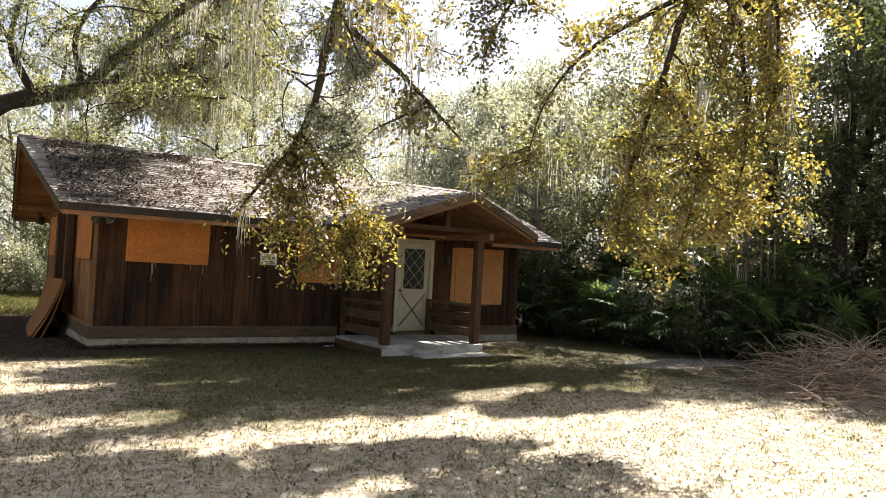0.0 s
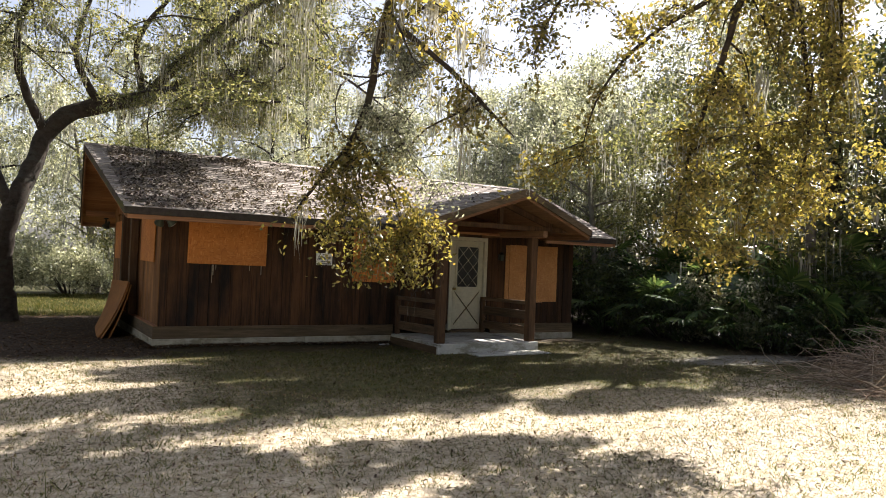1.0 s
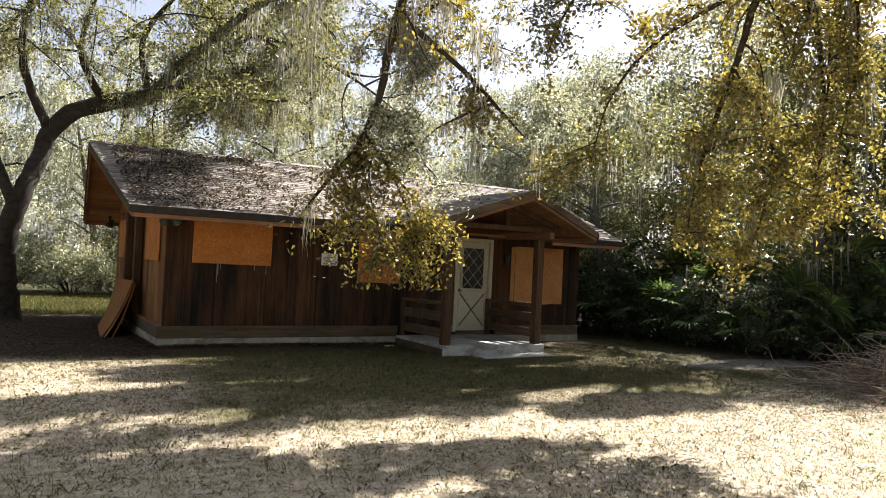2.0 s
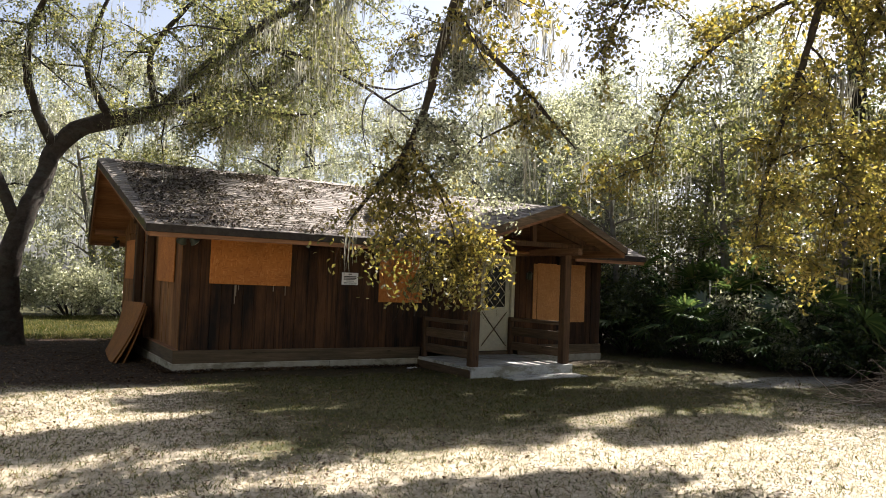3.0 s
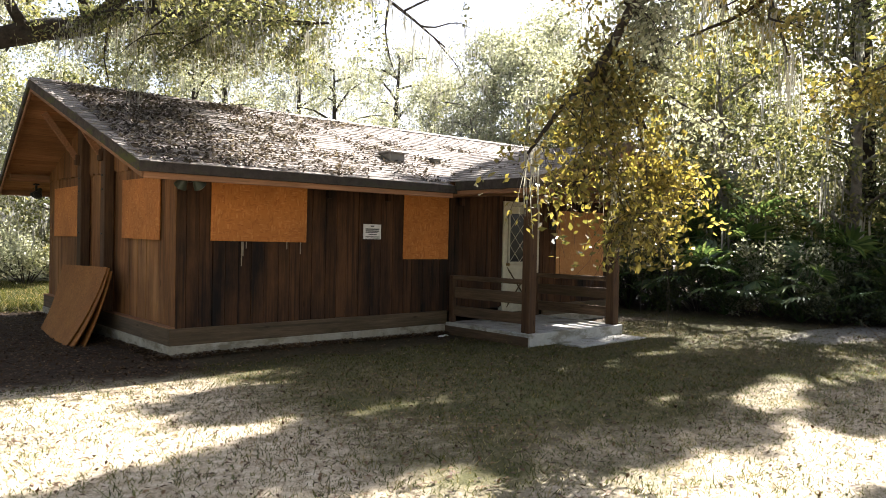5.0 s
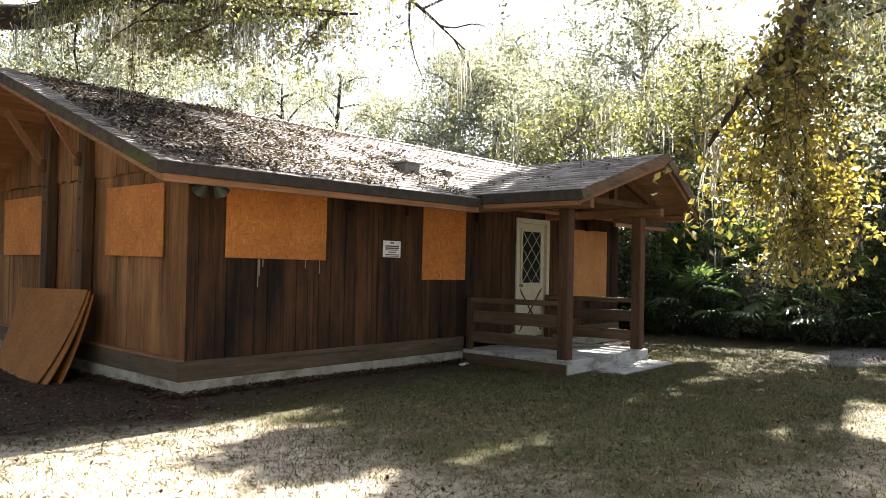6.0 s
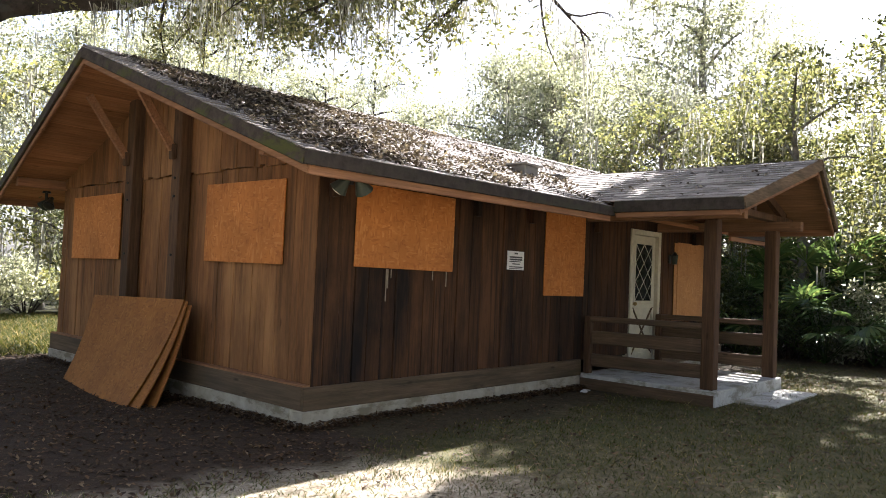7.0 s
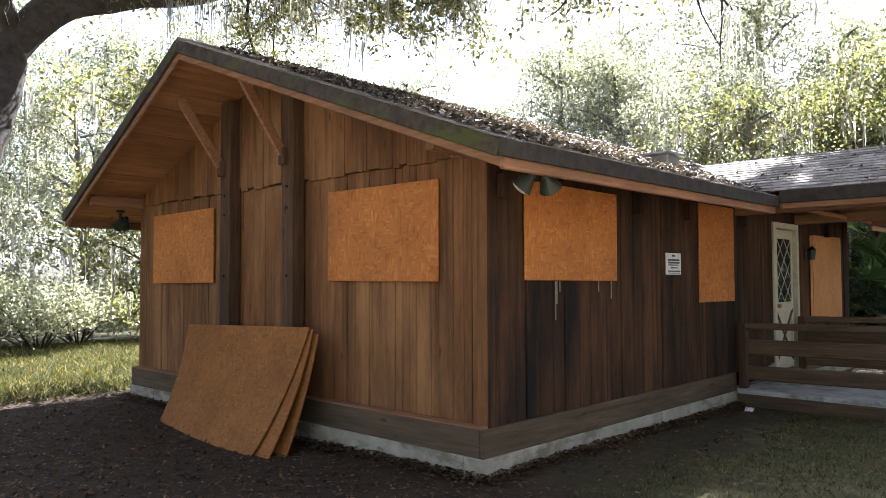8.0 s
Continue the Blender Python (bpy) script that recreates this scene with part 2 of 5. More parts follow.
# roof shingles: grey-brown, tone varied piece by piece, with dark streaks
M_SHINGLE, n, l, b = mat("asphalt_shingle", 0.9)
grit = noise_tex(n, l, coords(n, l, (1, 1, 1)), 60.0, 4.0)
tone = n.new("ShaderNodeMath")
tone.operation = "ADD"
l.new(n.new("ShaderNodeNewGeometry").outputs["Random Per Island"], tone.inputs[0])
l.new(n.new("ShaderNodeObjectInfo").outputs["Random"], tone.inputs[1])
frac = math_node(n, l, "FRACT", tone.outputs[0])
col = ramp(n, l, frac, [(0.0, (0.14, 0.122, 0.105)), (0.5, (0.23, 0.203, 0.178)), (1.0, (0.34, 0.305, 0.27))])
col = mixc(n, l, col, ramp(n, l, grit, [(0.3, (0.7, 0.7, 0.7)), (0.7, (1.15, 1.15, 1.15))]), 1.0, "MULTIPLY")
streak = noise_tex(n, l, coords(n, l, (2.2, 0.6, 0.6)), 1.0, 5.0, 0.7)
col = mixc(n, l, col, (0.09, 0.075, 0.06), ramp(n, l, streak, [(0.52, (0, 0, 0)), (0.72, (0.7, 0.7, 0.7))]))
l.new(col, b.inputs["Base Color"])
bump(n, l, b, grit, 0.4, 0.004)

# ground: dry lawn with green and brown patches, sunlit parts painted straw-pale, bare soil by the gable end and under
# the thicket
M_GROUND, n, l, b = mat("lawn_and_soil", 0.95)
pos = coords(n, l, (1, 1, 1))
g1 = noise_tex(n, l, pos, 0.55, 6.0, 0.65)
g2 = noise_tex(n, l, pos, 9.0, 6.0, 0.75)
g3 = noise_tex(n, l, pos, 45.0, 3.0, 0.7)
lawn = ramp(n, l, g2, [(0.3, (0.028, 0.023, 0.01)), (0.5, (0.088, 0.074, 0.034)), (0.72, (0.21, 0.175, 0.105))])
lawn = mixc(n, l, lawn, (0.056, 0.06, 0.016), ramp(n, l, g1, [(0.4, (0, 0, 0)), (0.62, (0.8, 0.8, 0.8))]))
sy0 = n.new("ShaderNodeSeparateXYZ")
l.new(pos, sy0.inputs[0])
# pale straw painted over the sunlit front lawn; the shaded part stays dark green
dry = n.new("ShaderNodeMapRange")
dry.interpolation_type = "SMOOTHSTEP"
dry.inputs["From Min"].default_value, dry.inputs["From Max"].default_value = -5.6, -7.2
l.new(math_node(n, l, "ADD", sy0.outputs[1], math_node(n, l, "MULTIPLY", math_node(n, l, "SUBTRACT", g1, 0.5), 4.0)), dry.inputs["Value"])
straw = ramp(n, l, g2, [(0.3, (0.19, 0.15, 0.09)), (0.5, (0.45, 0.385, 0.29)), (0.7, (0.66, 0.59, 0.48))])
# the sunlit strip on the left gets the same pale straw
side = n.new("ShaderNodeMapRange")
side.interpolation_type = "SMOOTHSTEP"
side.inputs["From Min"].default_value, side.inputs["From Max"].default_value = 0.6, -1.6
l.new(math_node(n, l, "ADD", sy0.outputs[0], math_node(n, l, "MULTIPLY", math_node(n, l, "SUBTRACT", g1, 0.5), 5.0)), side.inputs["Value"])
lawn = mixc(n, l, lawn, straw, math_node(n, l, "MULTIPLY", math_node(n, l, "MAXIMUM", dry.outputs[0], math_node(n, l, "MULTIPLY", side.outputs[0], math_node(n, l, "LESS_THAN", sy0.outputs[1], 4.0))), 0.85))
lawn = mixc(n, l, lawn, ramp(n, l, g3, [(0.3, (0.6, 0.58, 0.55)), (0.7, (1.2, 1.2, 1.2))]), 1.0, "MULTIPLY")
soil = ramp(n, l, g2, [(0.3, (0.018, 0.012, 0.007)), (0.7, (0.06, 0.038, 0.021))])
sx = n.new("ShaderNodeSeparateXYZ")
l.new(pos, sx.inputs[0])
wob = math_node(n, l, "MULTIPLY", math_node(n, l, "SUBTRACT", g1, 0.5), 2.2)


def step(v, lo, hi):
    mr = n.new("ShaderNodeMapRange")
    mr.interpolation_type = "SMOOTHSTEP"
    mr.inputs["From Min"].default_value, mr.inputs["From Max"].default_value = lo, hi
    l.new(math_node(n, l, "ADD", v, wob), mr.inputs["Value"])
    return mr.outputs[0]


near_gable = math_node(n, l, "MULTIPLY", math_node(n, l, "MULTIPLY", step(sx.outputs[1], -1.5, -0.7), step(sx.outputs[0], 0.9, 0.3)),
                       math_node(n, l, "MULTIPLY", step(sx.outputs[1], 8.0, 6.8), step(sx.outputs[0], -7.0, -5.5)))
front_strip = math_node(n, l, "MULTIPLY", step(sx.outputs[1], -1.3, -0.6), step(sx.outputs[0], 11.0, 10.0))
thicket = step(sx.outputs[0], 11.0, 13.0)
bare = math_node(n, l, "MAXIMUM", math_node(n, l, "MAXIMUM", near_gable, math_node(n, l, "MULTIPLY", front_strip, 0.7)), thicket)
sand_x = math_node(n, l, "POWER", math_node(n, l, "ABSOLUTE", math_node(n, l, "MULTIPLY", math_node(n, l, "SUBTRACT", sx.outputs[0], 11.0), 0.45)), 2.0)
sand_y = math_node(n, l, "POWER", math_node(n, l, "ABSOLUTE", math_node(n, l, "MULTIPLY", math_node(n, l, "SUBTRACT", sx.outputs[1], -4.3), 1.5)), 2.0)
sandy = step(math_node(n, l, "ADD", sand_x, sand_y), 1.3, 0.5)
lawn = mixc(n, l, lawn, ramp(n, l, g2, [(0.35, (0.03, 0.045, 0.01)), (0.6, (0.1, 0.135, 0.03))]), math_node(n, l, "MULTIPLY", step(sx.outputs[1], 6.0, 7.4), 0.9))
surface = mixc(n, l, mixc(n, l, lawn, soil, bare), (0.34, 0.32, 0.29), math_node(n, l, "MULTIPLY", math_node(n, l, "MULTIPLY", sandy, g2), 0.9))
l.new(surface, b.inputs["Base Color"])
bump(n, l, b, g2, 0.8, 0.03)

# glass
M_GLASS, n, l, b = mat("window_glass", 0.05)
b.inputs["Base Color"].default_value = (0.02, 0.022, 0.022, 1)
b.inputs["Specular IOR Level"].default_value = 0.2

# ---- mesh helpers ----


def mesh(name, verts, faces, material, smooth=False):
    me = bpy.data.meshes.new(name)
    me.from_pydata([tuple(v) for v in verts], [], faces)
    me.materials.append(material)
    if smooth:
        me.polygons.foreach_set("use_smooth", [True] * len(me.polygons))
    me.update()
    return me


def put(name, me, parent=None, label="", m=None):
    ob = new(name, me)
    if parent:
        ob.parent = parent
    if m is not None:
        ob.matrix_basis = m
    if label:
        tagged(ob, label)
    return ob


def part(name, bm, material, parent, label=""):
    me = bpy.data.meshes.new(name)
    bmesh.ops.recalc_face_normals(bm, faces=bm.faces)
    bm.to_mesh(me)
    bm.free()
    me.materials.append(material)
    return put(name, me, parent, label)


def thing(name, at, label, category, group="", kind=""):
    ob = new(name)
    ob.empty_display_size = 0.2
    ob.location = at
    return tagged(ob, label, category, group, kind)


def box(bm, x0, x1, y0, y1, z0, z1, bevel=0.0):
    r = bmesh.ops.create_cube(bm, size=1.0)
    for v in r["verts"]:
        v.co = Vector(((x0 + x1) / 2 + v.co.x * (x1 - x0), (y0 + y1) / 2 + v.co.y * (y1 - y0), (z0 + z1) / 2 + v.co.z * (z1 - z0)))
    if bevel:
        es = list({e for v in r["verts"] for e in v.link_edges})
        bmesh.ops.bevel(bm, geom=es, offset=bevel, segments=1, affect="EDGES")
    return bm


def boxed(*a, **k):
    return box(bmesh.new(), *a, **k)


def beam(bm, a, b2, w, h, up=(0, 0, 1), bevel=0.008):
    """A squared timber from a to b2."""
    a, b2 = Vector(a), Vector(b2)
    d = b2 - a
    x = d.normalized()
    y = Vector(up).cross(x).normalized()
    z = x.cross(y)
    r = bmesh.ops.create_cube(bm, size=1.0)
    for v in r["verts"]:
        v.co = a + d * (v.co.x + 0.5) + y * (v.co.y * w) + z * (v.co.z * h)
    if bevel:
        es = list({e for v in r["verts"] for e in v.link_edges})
        bmesh.ops.bevel(bm, geom=es, offset=bevel, segments=1, affect="EDGES")
    return bm


def board_mesh(name, o, u, nrm, w, d, lo, hi0, hi1, material, c=0.006):
    """A vertical board: o its foot corner, u along the wall, nrm outwards; hi0 and hi1 the heights of its two top corners."""
    o, u, nrm = Vector(o), Vector(u), Vector(nrm)
    prof = [(0, 0), (w, 0), (w, d - c), (w - c, d), (c, d), (0, d - c)]
    vs = []
    for p, q in prof:
        vs.append(o + u * p + nrm * q + Vector((0, 0, lo)))
    for p, q in prof:
        vs.append(o + u * p + nrm * q + Vector((0, 0, hi0 + (hi1 - hi0) * p / w)))
    k = len(prof)
    fs = [(i, (i + 1) % k, k + (i + 1) % k, k + i) for i in range(k)] + [tuple(range(k - 1, -1, -1)), tuple(range(k, 2 * k))]
    if u.cross(nrm).z < 0:
        fs = [tuple(reversed(f)) for f in fs]
    return mesh(name, vs, fs, material)


def np_mesh(name, verts, quads, material, tri=False):
    """A mesh from arrays of corners and four- or three-sided faces."""
    me = bpy.data.meshes.new(name)
    k = 3 if tri else 4
    nf = len(quads)
    me.vertices.add(len(verts))
    me.vertices.foreach_set("co", np.ascontiguousarray(verts, dtype=np.float32).ravel())
    me.loops.add(nf * k)
    me.loops.foreach_set("vertex_index", np.ascontiguousarray(quads, dtype=np.int32).ravel())
    me.polygons.add(nf)
    me.polygons.foreach_set("loop_start", np.arange(0, nf * k, k, dtype=np.int32))
    me.materials.append(material)
    me.update(calc_edges=True)
    return me


def leaf_arrays(rng, c, length, width, flat=0.0, fold=0.25):
    """Folded lozenge leaves at the points c; flat 1 lays them level."""
    k = len(c)
    a = rng.normal(size=(k, 3))
    a[:, 2] *= (1 - flat)
    a /= np.linalg.norm(a, axis=1, keepdims=True) + 1e-9
    r = rng.normal(size=(k, 3)) * (1 - flat) + np.array([0, 0, 1.0]) * flat * 3
    b2 = np.cross(r, a)
    b2 /= np.linalg.norm(b2, axis=1, keepdims=True) + 1e-9
    nn = np.cross(a, b2)
    ln = (length * rng.uniform(0.6, 1.25, (k, 1)))
    wd = (width * rng.uniform(0.7, 1.2, (k, 1)))
    v = np.stack([c - a * ln * 0.5, c - b2 * wd * 0.5 + nn * wd * fold + a * ln * 0.06, c + a * ln * 0.5, c + b2 * wd * 0.5 + nn * wd * fold + a * ln * 0.06], axis=1)
    return v.reshape(-1, 3)


def leaf_mesh(name, rng, c, length, width, material, flat=0.0):
    v = leaf_arrays(rng, np.asarray(c), length, width, flat)
    return np_mesh(name, v, np.arange(len(v)).reshape(-1, 4), material)


def tube_arrays(pts, radii, sides, base=0):
    pts = np.asarray(pts, float)
    radii = np.asarray(radii, float)
    d = np.gradient(pts, axis=0)
    d /= np.linalg.norm(d, axis=1, keepdims=True) + 1e-9
    ref = np.array([0.31, 0.95, 0.05]) if abs(d[0][1]) < 0.9 else np.array([1.0, 0.1, 0.05])
    x = np.cross(d, ref)
    x /= np.linalg.norm(x, axis=1, keepdims=True) + 1e-9
    y = np.cross(d, x)
    ang = np.arange(sides) * 2 * np.pi / sides
    v = pts[:, None, :] + radii[:, None, None] * (np.cos(ang)[None, :, None] * x[:, None, :] + np.sin(ang)[None, :, None] * y[:, None, :])
    k = len(pts)
    i, j = np.meshgrid(np.arange(k - 1), np.arange(sides), indexing="ij")
    j2 = (j + 1) % sides
    f = np.stack([i * sides + j, i * sides + j2, (i + 1) * sides + j2, (i + 1) * sides + j], axis=-1).reshape(-1, 4) + base
    return v.reshape(-1, 3), f


def smooth_path(ctrl, step_len):
    """A rounded path through control points (x, y, z, radius)."""
    p = np.asarray(ctrl, float)
    out = []
    for i in range(len(p) - 1):
        p0, p1, p2, p3 = p[max(i - 1, 0)], p[i], p[i + 1], p[min(i + 2, len(p) - 1)]
        k = max(2, int(np.linalg.norm((p2 - p1)[:3]) / step_len))
        for t in np.arange(k) / k:
            out.append(0.5 * (2 * p1 + (p2 - p0) * t + (2 * p0 - 5 * p1 + 4 * p2 - p3) * t * t + (3 * p1 - p0 - 3 * p2 + p3) * t ** 3))
    out.append(p[-1])
    return np.array(out)


def limb_mesh(name, paths, material, rng, sides=9, rough=0.06, step_len=0.25):
    vs, fs, base = [], [], 0
    for ctrl in paths:
        p = smooth_path(ctrl, step_len)
        v, f = tube_arrays(p[:, :3] + rng.normal(size=(len(p), 3)) * p[:, 3:4] * rough, np.maximum(p[:, 3], 0.003) * rng.uniform(1 - rough, 1 + rough, len(p)), sides, base)
        vs.append(v)
        fs.append(f)
        base += len(v)
    me = np_mesh(name, np.concatenate(vs), np.concatenate(fs), material)
    me.polygons.foreach_set("use_smooth", [True] * len(me.polygons))
    return me


def sprays(rng, paths, per_m, reach, droop, leaf_gap, thin=0.006, from_frac=0.0, spread=1.0):
    """Twigs that leave the paths on all sides and hang over, with leaf places along them."""
    vs, fs, base, lc = [], [], 0, []
    for ctrl in paths:
        p = smooth_path(ctrl, 0.1)[:, :3]
        k = len(p)
        count = int(k * 0.1 * per_m)
        for _ in range(count):
            i = int(rng.uniform(from_frac, 1) * (k - 1))
            d = rng.normal(size=3) * np.array([spread, spread, 0.6])
            d /= np.linalg.norm(d) + 1e-9
            ln = reach * rng.uniform(0.35, 1.0)
            s = np.linspace(0, 1, 6)[:, None]
            tw = p[i] + d * ln * s + np.array([0, 0, -droop]) * ln * s * s + rng.normal(size=(6, 3)) * 0.02 * s
            v, f = tube_arrays(tw, np.linspace(thin, thin * 0.35, 6), 3, base)
            vs.append(v)
            fs.append(f)
            base += len(v)
            kk = max(2, int(ln / leaf_gap))
            u = np.sort(rng.uniform(0.12, 1.0, kk))[:, None]
            pts = p[i] + d * ln * u + np.array([0, 0, -droop]) * ln * u * u
            lc.append(pts + rng.normal(size=(kk, 3)) * 0.045 * (1 + reach * 0.5))
    return np.concatenate(vs), np.concatenate(fs), np.concatenate(lc)


def side_branches(rng, paths, per_m, length, thick, lift=0.1, from_frac=0.1):
    """Wavering side branches that leave the paths, as control points with radius."""
    out = []
    for ctrl in paths:
        p = smooth_path(ctrl, 0.1)
        for _ in range(max(1, int(len(p) * 0.1 * per_m))):
            i = int(rng.uniform(from_frac, 1) * (len(p) - 1))
            d = rng.normal(size=3) * np.array([1, 1, 0.5]) + np.array([0, 0, lift])
            d /= np.linalg.norm(d) + 1e-9
            ln = length * rng.uniform(0.45, 1.1)
            q, pts = p[i][:3].copy(), []
            r0 = min(thick, p[i][3] * 0.8 + 0.004)
            for s in range(5):
                pts.append((*q, r0 * (1 - 0.22 * s)))
                d = d + rng.normal(size=3) * 0.28 + np.array([0, 0, -0.12])
                d /= np.linalg.norm(d)
                q = q + d * ln / 4
            out.append(pts)
    return out


def moss_arrays(rng, anchors, length, strands, spread=0.06, width=0.012):
    """Hanging tufts of thin strands, each a wavering ribbon."""
    a = np.repeat(np.asarray(anchors, float), strands, axis=0)
    k = len(a)
    a = a + rng.normal(size=(k, 3)) * np.array([spread, spread, 0.05])
    ln = length * rng.uniform(0.25, 1.0, (k, 1)) * np.repeat(rng.uniform(0.4, 1.2, (len(anchors), 1)), strands, axis=0)
    ang = rng.uniform(0, np.pi, (k, 1))
    side = np.concatenate([np.cos(ang), np.sin(ang), np.zeros((k, 1))], axis=1) * width
    segs = 4
    rows = []
    off = np.zeros((k, 3))
    for s in range(segs):
        t = s / (segs - 1)
        off = off + rng.normal(size=(k, 3)) * np.array([0.02, 0.02, 0.0])
        c = a + off + np.array([0, 0, -1.0]) * ln * t
        w = side * (0.5 + 0.9 * math.sin(math.pi * min(1, t + 0.15))) * (1 - 0.6 * t)
        rows.append(np.stack([c - w, c + w], axis=1))
    v = np.stack(rows, axis=1).reshape(k, segs * 2, 3)
    f = np.array([[2 * s, 2 * s + 1, 2 * s + 3, 2 * s + 2] for s in range(segs - 1)])
    fs = (f[None] + (np.arange(k) * segs * 2)[:, None, None]).reshape(-1, 4)
    return v.reshape(-1, 3), fs


# ---- ground ----
def rise(x, y):
    """Height of the ground: level by the cabin, a little uneven on the lawn."""
    far = max(0.0, min(1.0, (math.hypot(x - 4, y + 3) - 14) / 20))
    return 0.02 * noise.noise(Vector((x * 0.35, y * 0.35, 0))) + far * 0.35 * noise.noise(Vector((x * 0.06, y * 0.06, 3))) - 0.03 - 0.1 * math.exp(-((x + 0.9) / 1.0) ** 2 - ((y - 3.3) / 1.7) ** 2)


xs = sorted(set([-400, -200, -100, -60, -40, -30] + [i * 0.5 for i in range(-44, 61)] + [35, 42, 60, 100, 200, 400]))
ys = sorted(set([-400, -200, -100, -60, -40, -30] + [i * 0.5 for i in range(-44, 61)] + [35, 42, 60, 100, 200, 400]))
gv = [(x, y, rise(x, y)) for y in ys for x in xs]
nx = len(xs)
gf = [(j * nx + i, j * nx + i + 1, (j + 1) * nx + i + 1, (j + 1) * nx + i) for j in range(len(ys) - 1) for i in range(nx - 1)]
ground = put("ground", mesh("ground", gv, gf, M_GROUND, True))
tagged(ground, "dry patchy lawn, painted paler where sunlit, with bare dark soil beside the cabin", "ground", kind="structure")

# ---- the cabin ----
LEN, DEEP = 10.0, 6.3            # front wall and gable wall
EAVE_Y, RAKE, JUT = -0.75, -0.68, 0.33      # roof edge in front of the wall and beyond the gable
RIDGE_Y, RIDGE_Z, EDGE_Z = 3.14, 3.96, 2.49
SLOPE = (RIDGE_Z - EDGE_Z) / (RIDGE_Y - EAVE_Y)
RX1 = LEN + 0.68
BASE = 0.36
cabin = thing("cabin", (0, 0, 0), "boarded-up brown wooden cabin with a leaf-strewn shingle roof", "cabin")


def roof_under(y):
    """Height of the underside of the roof deck."""
    return RIDGE_Z - 0.10 - SLOPE * abs(y - RIDGE_Y)


bm = bmesh.new()
DX0, DX1, DZ0, DZ1 = 6.42, 7.26, 0.24, 2.27
box(bm, 0.11, DX0 - 0.04, 0.044, 0.185, BASE - 0.02, 2.62)
box(bm, DX1 + 0.04, LEN, 0.044, 0.185, BASE - 0.02, 2.62)
box(bm, DX0 - 0.04, DX1 + 0.04, 0.044, 0.185, DZ1 + 0.04, 2.62)
wall_front = part("front_wall", bm, M_DARKIN, cabin, "dark-stained vertical board wall")


def gable(x0, x1):
    vs = []
    for x in (x0, x1):
        vs += [(x, 0.19, BASE - 0.02), (x, DEEP, BASE - 0.02), (x, DEEP, roof_under(DEEP)), (x, RIDGE_Y, roof_under(RIDGE_Y)), (x, 0.19, roof_under(0.19))]
    fs = [(0, 1, 2, 3, 4), (9, 8, 7, 6, 5)] + [(i, i + 5, (i + 1) % 5 + 5, (i + 1) % 5) for i in range(5)]
    return mesh("gable_wall", vs, fs, M_DARKIN)


wall_end = put("gable_wall", gable(0.107, 0.22), cabin, "warm brown vertical board gable wall")
put("gable_wall", gable(LEN - 0.12, LEN), cabin)
part("back_wall", boxed(0.19, LEN - 0.13, DEEP - 0.12, DEEP - 0.004, BASE - 0.02, 2.6), M_END, cabin)

# footing and skirt boards
for a in ((-0.035, 2.9, -0.035, 0.18, -0.3, 0.13), (2.906, LEN + 0.03, -0.035, 0.18, -0.3, 0.13), (-0.035, 0.18, 0.18, DEEP + 0.03, -0.3, 0.13), (LEN - 0.15, LEN + 0.03, 0.18, DEEP + 0.03, -0.3, 0.13), (0.18, LEN - 0.15, DEEP - 0.15, DEEP + 0.03, -0.3, 0.13)):
    part("footing", boxed(*a, bevel=0.008), M_CONCRETE, cabin, "pale poured concrete footing")
part("skirt_board", boxed(-0.022, 4.93, -0.022, 0.02, 0.131, BASE, bevel=0.005), M_SKIRT, cabin, "grey weathered skirt board")
part("skirt_board", boxed(7.5, LEN + 0.02, -0.022, 0.02, 0.131, BASE, bevel=0.005), M_SKIRT, cabin)
part("skirt_board", boxed(-0.022, 0.02, 0.021, DEEP + 0.02, 0.131, BASE, bevel=0.005), M_SKIRT_Y, cabin)
part("sill_strip", boxed(-0.03, 0.074, 0.0, DEEP, BASE + 0.001, BASE + 0.018), M_TRIM_Y, cabin)

